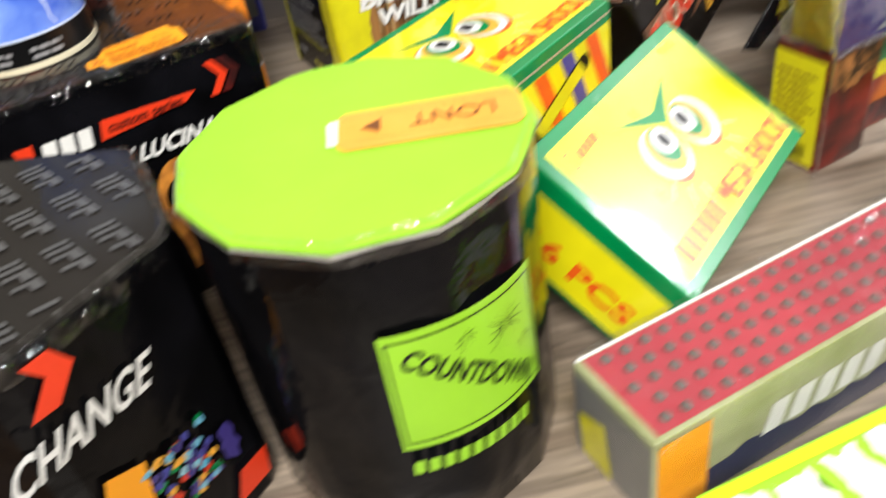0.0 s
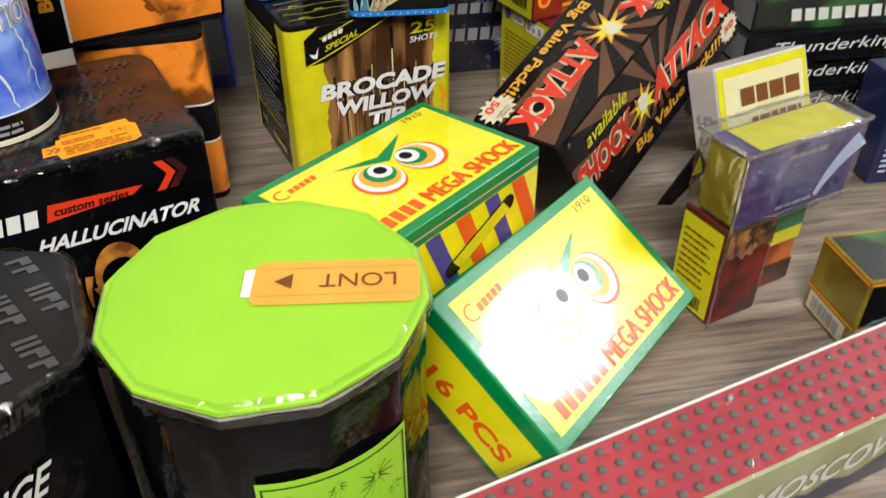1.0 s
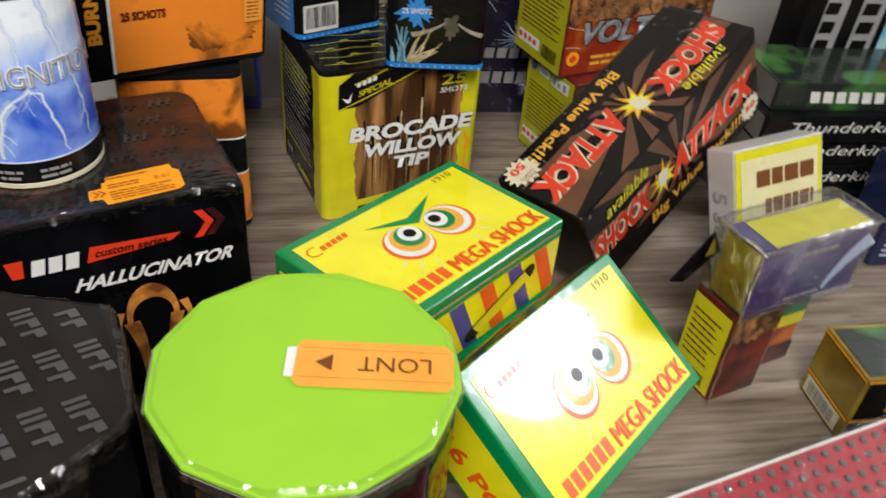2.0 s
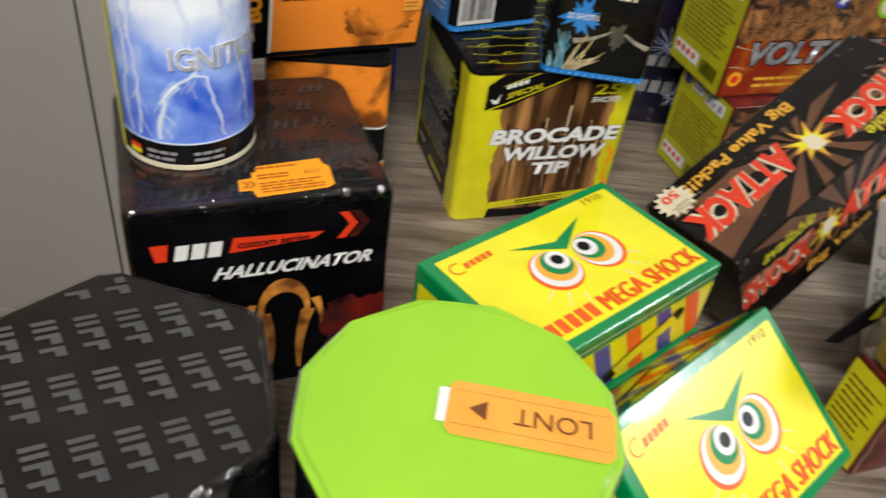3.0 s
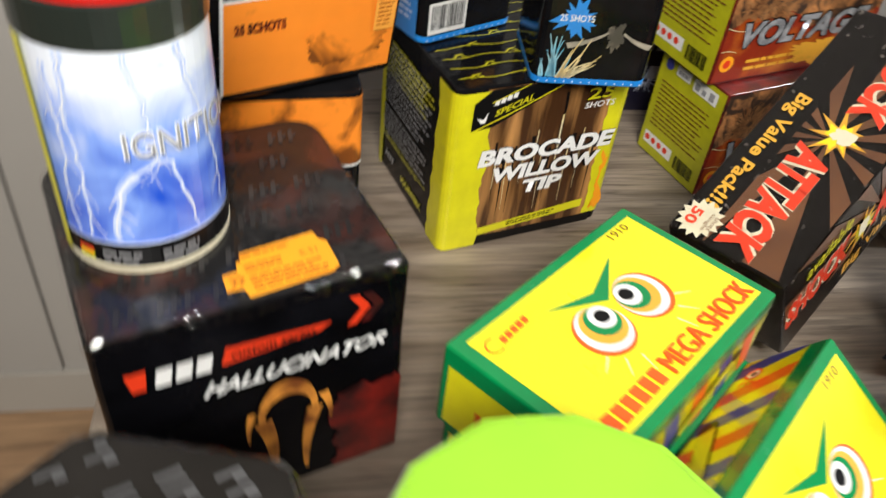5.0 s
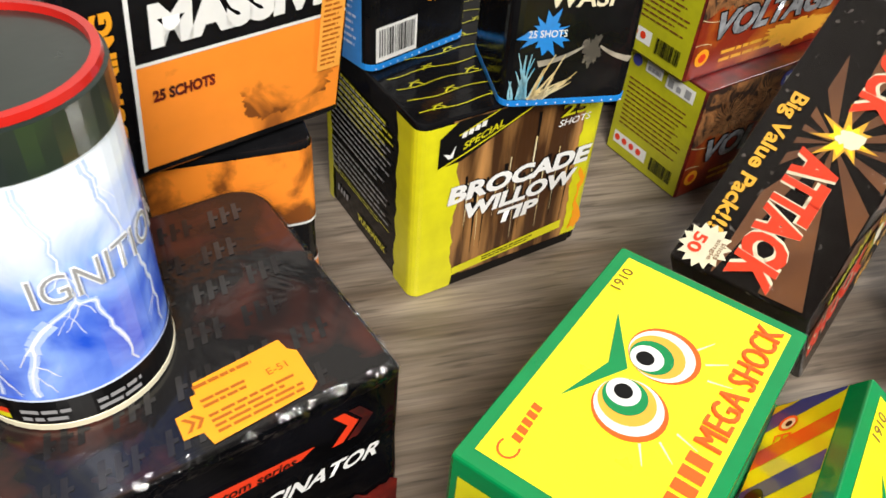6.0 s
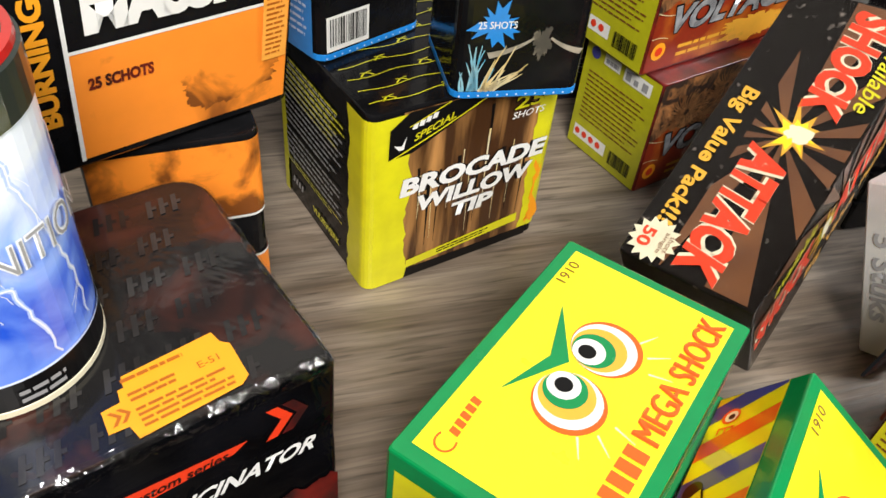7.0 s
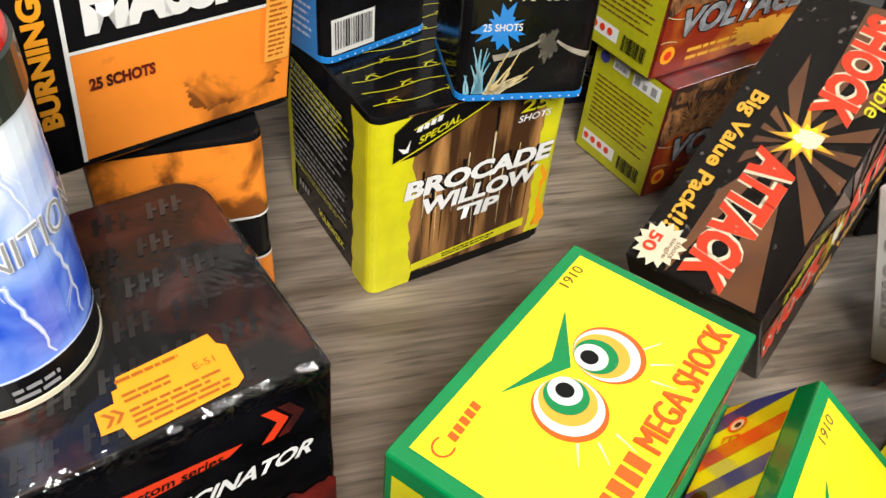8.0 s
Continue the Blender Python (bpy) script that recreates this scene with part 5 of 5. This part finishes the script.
printed("glare_panel", [rect(0.0060, 0.030, WBL - 0.006, WBH - 0.008)], GLARE_CREAM, wb, f, 0.0008)
printed("small_print", bars(0.020, 0.080, 0.080, 0.093, 1, 3, 0.9, 5) + bars(0.028, 0.060, 0.078, 0.072, 1, 4, 0.9, 5), BROWN_INK, wb, f, 0.0012)
printed("red_band", [disc(0.046, 0.040, 0.030, 30, 0.22)], RED, wb, f, 0.0012)
printed("small_print", bars(0.024, 0.0365, 0.070, 0.0435, 1, 5, 0.9, 6), LEMON, wb, f, 0.0016)
end_frame = Matrix(((0, 0, -1, 0), (-1, 0, 0, 0.079), (0, 1, 0, -0.0195), (0, 0, 0, 1)))
lettering("lettering", "5 Stuks", 0.0, 0.0, 0.055, 0.0135, GREY_PRINT, wb, end_frame, 0.0006, 0, 0.02)

# ---- film-wrapped pack of four coloured blocks ----
pk = thing("fountain_pack", "film-wrapped pack of red, green and violet firework blocks", "firework pack", pose(0.2395, 0.3793, 0, 0, 0, 31.9))
lower = part("block", box_bm(0.040, 0.036, 0.070, 0.003), DARK_RED, pk, "dark red block")
printed("yellow_side", [rect(0.002, 0.003, 0.034, 0.066)], LEMON, lower, face(0.040, 0.036, 0.07, "left"), 0.0006, "yellow side label")
printed("small_print", bars(0.005, 0.022, 0.031, 0.060, 8, 3, 0.3, 6), BROWN_INK, lower, face(0.040, 0.036, 0.07, "left"), 0.0010)
printed("barcode", barcode(0.006, 0.006, 0.028, 0.015, 4), INK, lower, face(0.040, 0.036, 0.07, "left"), 0.0010)
printed("fire_print", [ragged(0.002, 0.050, 0.038, 0.068, "b", 0.004, 16, 3)], BURST_BROWN, lower, face(0.040, 0.036, 0.07, "front"), 0.0006)
second = part("block", box_bm(0.038, 0.034, 0.066, 0.003, 0.041, 0.012), FIRE_RED, pk, "green, yellow and red block")
sf = pose(0.041, 0.012, 0) @ face(0.038, 0.034, 0.066, "front")
printed("green_band", [rect(0.001, 0.044, 0.037, 0.065)], POND_GREEN, second, sf, 0.0006)
printed("yellow_band", [rect(0.001, 0.034, 0.037, 0.044)], LEMON, second, sf, 0.0006)
printed("dark_foot", [rect(0.001, 0.002, 0.037, 0.018)], DARK_RED, second, sf, 0.0006)
third = part("block", box_bm(0.090, 0.030, 0.046, 0.003, 0.001, -0.001, 0.0715), PURPLE, pk, "violet block on top")
tf = pose(0.001, -0.001, 0.0715) @ face(0.090, 0.030, 0.046, "front")
printed("small_print", bars(0.030, 0.036, 0.062, 0.040, 1, 3, 0.8, 5) + bars(0.030, 0.004, 0.060, 0.007, 1, 3, 0.8, 5), GREY_PRINT, third, tf, 0.0006)
printed("pale_glow", streak(0.060, 0.006, 0.088, 0.036, 0.004, 0.014, 0.003), HAZE_BLUE, third, tf, 0.0008)
printed("yellow_top", [rect(0.010, 0.002, 0.086, 0.028)], LEMON, third, pose(0.001, -0.001, 0.0715) @ face(0.090, 0.030, 0.046, "top"), 0.0006)
printed("olive_side", [rect(0.002, 0.002, 0.028, 0.044)], BROWN_GOLD, third, pose(0.001, -0.001, 0.0715) @ face(0.090, 0.030, 0.046, "left"), 0.0006)
wrap = prism(round_profile(0.0945, 0.0390, 0.004, 3, -0.0015, -0.0025), 0.0704, 0.1195, 0.003, 0.0018, 4, 3.0)
part("film_wrap", wrap, FILM_DENSE, pk, "clear wrinkled film")
wrap = prism(round_profile(0.0830, 0.0510, 0.004, 3, -0.0015, -0.0020), 0.0008, 0.0702, 0.002, 0.0012, 4, 5.0)
part("film_wrap", wrap, FILM, pk, "clear wrinkled film")
# added strips of strong gloss that imitate highlights on the wrap's edges
GLINT_FILM = clear_film("film_glint_gloss", 0.42)
for name, L, W, H, x0, y0, z0 in (("film_glint", 0.0945, 0.0016, 0.0016, -0.0015, -0.0034, 0.1182), ("film_glint", 0.0016, 0.0390, 0.0016, -0.0024, -0.0025, 0.1182), ("film_glint", 0.0016, 0.0016, 0.0480, -0.0022, -0.0032, 0.0706),
                                ("film_glint", 0.0945, 0.0016, 0.0014, -0.0015, 0.0355, 0.1186), ("film_glint", 0.0016, 0.0390, 0.0016, 0.0924, -0.0025, 0.1182), ("film_glint", 0.0950, 0.0014, 0.0016, -0.0015, -0.0034, 0.0700),
                                ("film_glint", 0.0014, 0.0014, 0.0690, -0.0022, -0.0028, 0.0008)):
    bm = box_bm(L, W, H, 0.0005, x0, y0, z0, 0.0004)
    bmesh.ops.subdivide_edges(bm, edges=[e for e in bm.edges if e.calc_length() > 0.03], cuts=14)
    for q in bm.verts:
        q.co += Vector((noise.noise(q.co * 90), noise.noise(q.co * 90 + Vector((7, 0, 0))), noise.noise(q.co * 90 + Vector((0, 9, 0))))) * 0.0011
    part(name, bm, GLINT_FILM, pk, "added glossy strip as the glint along a film edge")
flap = prism([(-0.004, 0.0585), (0.007, 0.0550), (0.032, 0.0740), (0.022, 0.0905)], 0, 0.0016, 0.0004)
flap.transform(Matrix(((1, 0, 0, 0), (0, 0, -1, 0.0545), (0, 1, 0, 0), (0, 0, 0, 1))))
flap = part("card_flap", flap, BLACK_CARD, pk, "black card flap with a yellow strip")
printed("yellow_strip", [[(0.0190, 0.0730), (0.0270, 0.0735), (0.0225, 0.0870)]], LEMON, flap, Matrix(((1, 0, 0, 0), (0, 0, -1, 0.0528), (0, 1, 0, 0), (0, 0, 0, 1))), 0.0003)
# ---- long red tray of crackling tubes in film ----
DL, DW, DH = 0.300, 0.047, 0.0473
tr = thing("tube_tray", "long raspberry red tray of small tubes under clear film", "firework pack", pose(0.1141, 0.1663, 0, 0, 0, 29.64))
part("carton", box_bm(DL, DW, DH, 0.0016), OLIVE, tr)
f = face(DL, DW, DH, "top")
printed("red_card", [rect(0.0030, 0.0018, DL - 0.003, DW - 0.0022)], PINK_RED, tr, f, 0.0005, "raspberry red perforated card")
printed("white_edge", [rect(0.001, DW - 0.0020, DL - 0.001, DW - 0.0004)], WHITE, tr, f, 0.0007)
tube = lathe([(0.0021, 0), (0.0023, 0.0006), (0.0019, 0.0014), (0.0009, 0.0018)], 10)
tube_mesh = bpy.data.meshes.new("tube_end")
tube.to_mesh(tube_mesh)
tube.free()
tube_mesh.materials.append(TUBE_END)
rnd = random.Random(2)
for j in range(5):
    for i in range(31):
        o = new("tube_end", tube_mesh)
        o.parent = tr
        o.location = (0.010 + i * 0.0091 + (0.0045 if j % 2 else 0) + 0.0004 * rnd.random(), 0.0065 + j * 0.0083 + 0.0004 * rnd.random(), DH + 0.0003)
f = face(DL, DW, DH, "front")
printed("dark_band", [ragged(0.022, 0.002, DL - 0.002, 0.016, "t", 0.004, 40, 5)], NAVY_CARD, tr, f, 0.0005)
printed("maker_mark", [slant(0.050 + k * 0.0125, 0.0175, 0.0590 + k * 0.0125, 0.0330, 0.004) for k in range(5)], WHITE, tr, f, 0.0008)
lettering("lettering", "MOSCOW", 0.1290, 0.0185, 0.2250, 0.0335, WHITE, tr, f, 0.0008, 0.004, 0.02)
printed("orange_label", [rect(0.0010, 0.0020, 0.0240, DH - 0.002)], STICKER, tr, f, 0.0009, "orange end label")
f = face(DL, DW, DH, "left")
printed("grey_end", [rect(0.001, 0.001, DW - 0.001, DH - 0.003)], DIM_GREY, tr, f, 0.0004)
printed("yellow_end", [[(0.006, 0.002), (0.024, 0.002), (0.020, 0.030), (0.004, 0.024)]], LEMON, tr, f, 0.0008)
part("film_wrap", prism(round_profile(DL + 0.002, DW + 0.002, 0.003, 3, -0.001, -0.001), 0.0004, DH + 0.0030, 0.002, 0.0010, 3, 8.0), clear_film("tray_shrink_film", 0.085), tr, "clear film wrapping")

# ---- lime and white pack in front of the tray ----
gp = thing("small_pack", "lime and white printed firework pack lying flat", "firework pack", pose(0.1455, 0.1130, 0, 0, 0, 24))
part("carton", box_bm(0.130, 0.052, 0.024, 0.003), LIME_PRINT, gp)
f = face(0.130, 0.052, 0.024, "top")
for k in range(6):
    printed("white_patch", [ragged(0.006 + 0.021 * k, 0.018, 0.022 + 0.021 * k, 0.044, "lrtb", 0.0018, 12, k)], WHITE, gp, f, 0.0005)
printed("yellow_patch", [rect(0.002, 0.046, 0.128, 0.0505)], LEMON, gp, f, 0.0005)
printed("dark_patch", [rect(0.100, 0.030, 0.128, 0.0450)], CHARCOAL_GREEN, gp, f, 0.0008)

# ---- brown and gold box with the barcode end ----
qb = thing("small_box", "brown and gold firework box with a barcode end", "firework box", pose(0.3152, 0.3600, 0, 0, 0, 15))
part("carton", box_bm(0.110, 0.046, 0.0526, 0.0015), BROWN_GOLD, qb)
f = face(0.110, 0.046, 0.0526, "left")
printed("barcode_label", [rect(0.004, 0.003, 0.040, 0.016)], PALE, qb, f, 0.0005)
printed("barcode", barcode(0.008, 0.005, 0.036, 0.014, 2), GREY_PRINT, qb, f, 0.0009)
for z in (0.0505, 0.0175):
    printed("orange_edge", [rect(0.0005, z, 0.0455, z + 0.0016)], STICKER, qb, f, 0.0007)
f = face(0.110, 0.046, 0.0526, "front")
printed("dark_print", [rect(0.002, 0.020, 0.108, 0.050)], BLACK_CARD, qb, f, 0.0005)
printed("navy_foot", [rect(0.002, 0.002, 0.108, 0.0175)], NAVY_CARD, qb, f, 0.0005)
for z in (0.0505, 0.0175):
    printed("orange_edge", [rect(0.0005, z, 0.1095, z + 0.0016)], STICKER, qb, f, 0.0008)
printed("maker_mark", [slant(0.020 + k * 0.014, 0.026, 0.030 + k * 0.014, 0.040, 0.003) for k in range(5)], STICKER, qb, f, 0.0009)
f = face(0.110, 0.046, 0.0526, "top")
printed("dark_print", [rect(0.003, 0.003, 0.107, 0.043)], CHARCOAL_GREEN, qb, f, 0.0005)
printed("maker_mark", [slant(0.030 + k * 0.014, 0.016, 0.040 + k * 0.014, 0.030, 0.003) for k in range(5)], PALE, qb, f, 0.0009)

# ---- stack of flat dark boxes ----


def flat_box(m, label, carton, words, turned=False):
    L, W, H = 0.200, 0.075, 0.0236
    ob = thing("flat_box", label, "firework box", m, "stack of flat dark boxes")
    part("carton", box_bm(L, W, H, 0.0018), carton, ob)
    f = face(L, W, H, "front")
    if words:
        lettering("lettering", words, 0.022, 0.0060, 0.150, 0.0180, WHITE, ob, f, 0.0006, 0.004, 0.0)
    else:
        printed("small_print", [slant(0.030 + k * 0.011, 0.007, 0.038 + k * 0.011, 0.0165, -0.002) for k in range(9)], WHITE, ob, f, 0.0006)
    printed("end_panel", [rect(0.002, 0.001, W - 0.002, H - 0.001)], DIM_GREY, ob, face(L, W, H, "left"), 0.0006)
    part("film_wrap", box_bm(L + 0.0016, W + 0.0016, H - 0.0004, 0.002, -0.0008, -0.0008, 0.0002), FILM, ob)
    return ob


for k in range(4):
    flat_box(pose(0.293 + 0.002 * (k % 2), 0.600 + 0.003 * (k % 3), 0.0238 * k, 0, 0, 14 + (k % 2)), "flat dark firework box with silver lettering in a stack", BLACK_CARD, "Thunderking JL")
flat_box(pose(0.300, 0.612, 0.0238 * 4, 0, 0, 13), "flat green and black firework box on the stack", CHARCOAL_GREEN, "")

# ---- boxes along the wall ----


def upright_box(m, L, W, H, carton, label, prints):
    ob = thing("upright_box", label, "firework box", m)
    part("carton", box_bm(L, W, H, 0.002), carton, ob)
    f = face(L, W, H, "front")
    for name, polys, mat, lift in prints:
        printed(name, polys, mat, ob, f, lift)
    return ob


rnd = random.Random(12)
sparks = []
for cx, cz, r in ((0.030, 0.120, 0.026), (0.070, 0.078, 0.024), (0.095, 0.135, 0.022), (0.085, 0.030, 0.016), (0.020, 0.060, 0.016)):
    for i in range(22):
        a = 2 * math.pi * (i + rnd.random()) / 22
        q = r * (0.5 + 0.5 * rnd.random())
        sparks += streak(cx + 0.002 * math.cos(a), cz + 0.002 * math.sin(a), cx + q * math.cos(a), max(0.003, cz + q * math.sin(a)), 0.0007, 0.0002, 0.0008, 3)
ub = upright_box(pose(0.030, 0.728, 0, 0, 0, 14), 0.120, 0.022, 0.170, SPARK_NIGHT, "black spark-printed firework box standing by the wall",
                 [("spark_print", sparks, HAZE_BLUE, 0.0005), ("red_spark", cloud(0.075, 0.100, 0.006, 0.003, 3, 16) + cloud(0.095, 0.104, 0.004, 0.002, 5, 16), RED, 0.0008)])
printed("small_print", [slant(0.015 + k * 0.012, 0.058, 0.024 + k * 0.012, 0.068, 0.001) for k in range(7)] + [slant(0.025 + k * 0.012, 0.032, 0.034 + k * 0.012, 0.044, 0.001) for k in range(6)], GREY_PRINT, ub, face(0.120, 0.022, 0.170, "front"), 0.0010)
upright_box(pose(-0.232, 0.668, 0, 0, 0, 14), 0.098, 0.030, 0.110, BLUE_STRIPE, "blue and white firework box behind the orange boxes",
            [("white_panel", [rect(0.006, 0.014, 0.094, 0.104)], DIM_GREY, 0.0005), ("small_print", bars(0.012, 0.020, 0.090, 0.098, 16, 4, 0.4, 8), GREY_PRINT, 0.0009)])
lean = upright_box(pose(0.330, 0.690, 0.0, 0, 0, 14), 0.125, 0.045, 0.215, BLACK_CARD, "dark firework box with slanted grey and rust prints",
                   [("grey_band", [slant(0.010, 0.010, 0.030, 0.210, 0.006), slant(0.042, 0.010, 0.064, 0.210, 0.006)], GREY_PRINT, 0.0005),
                    ("small_print", [slant(0.014 + 0.0001 * k, 0.020 + 0.016 * k, 0.026 + 0.0001 * k, 0.030 + 0.016 * k, 0.001) for k in range(11)] +
                     [slant(0.046 + 0.0003 * k, 0.020 + 0.016 * k, 0.060 + 0.0003 * k, 0.030 + 0.016 * k, 0.001) for k in range(11)], INK, 0.0009),
                    ("rust_print", [ragged(0.086, 0.020, 0.122, 0.205, "lr", 0.004, 20, 4)], BURST_BROWN, 0.0007), ("teal_band", [slant(0.070, 0.010, 0.080, 0.210, 0.006)], TEAL_STREAK, 0.0006)])
upright_box(pose(0.392, 0.552, 0, 0, 0, 14), 0.070, 0.040, 0.085, NAVY_CARD, "small navy firework box beside the dark stack",
            [("small_print", bars(0.006, 0.010, 0.020, 0.075, 14, 4, 0.4, 2), HAZE_BLUE, 0.0005)])
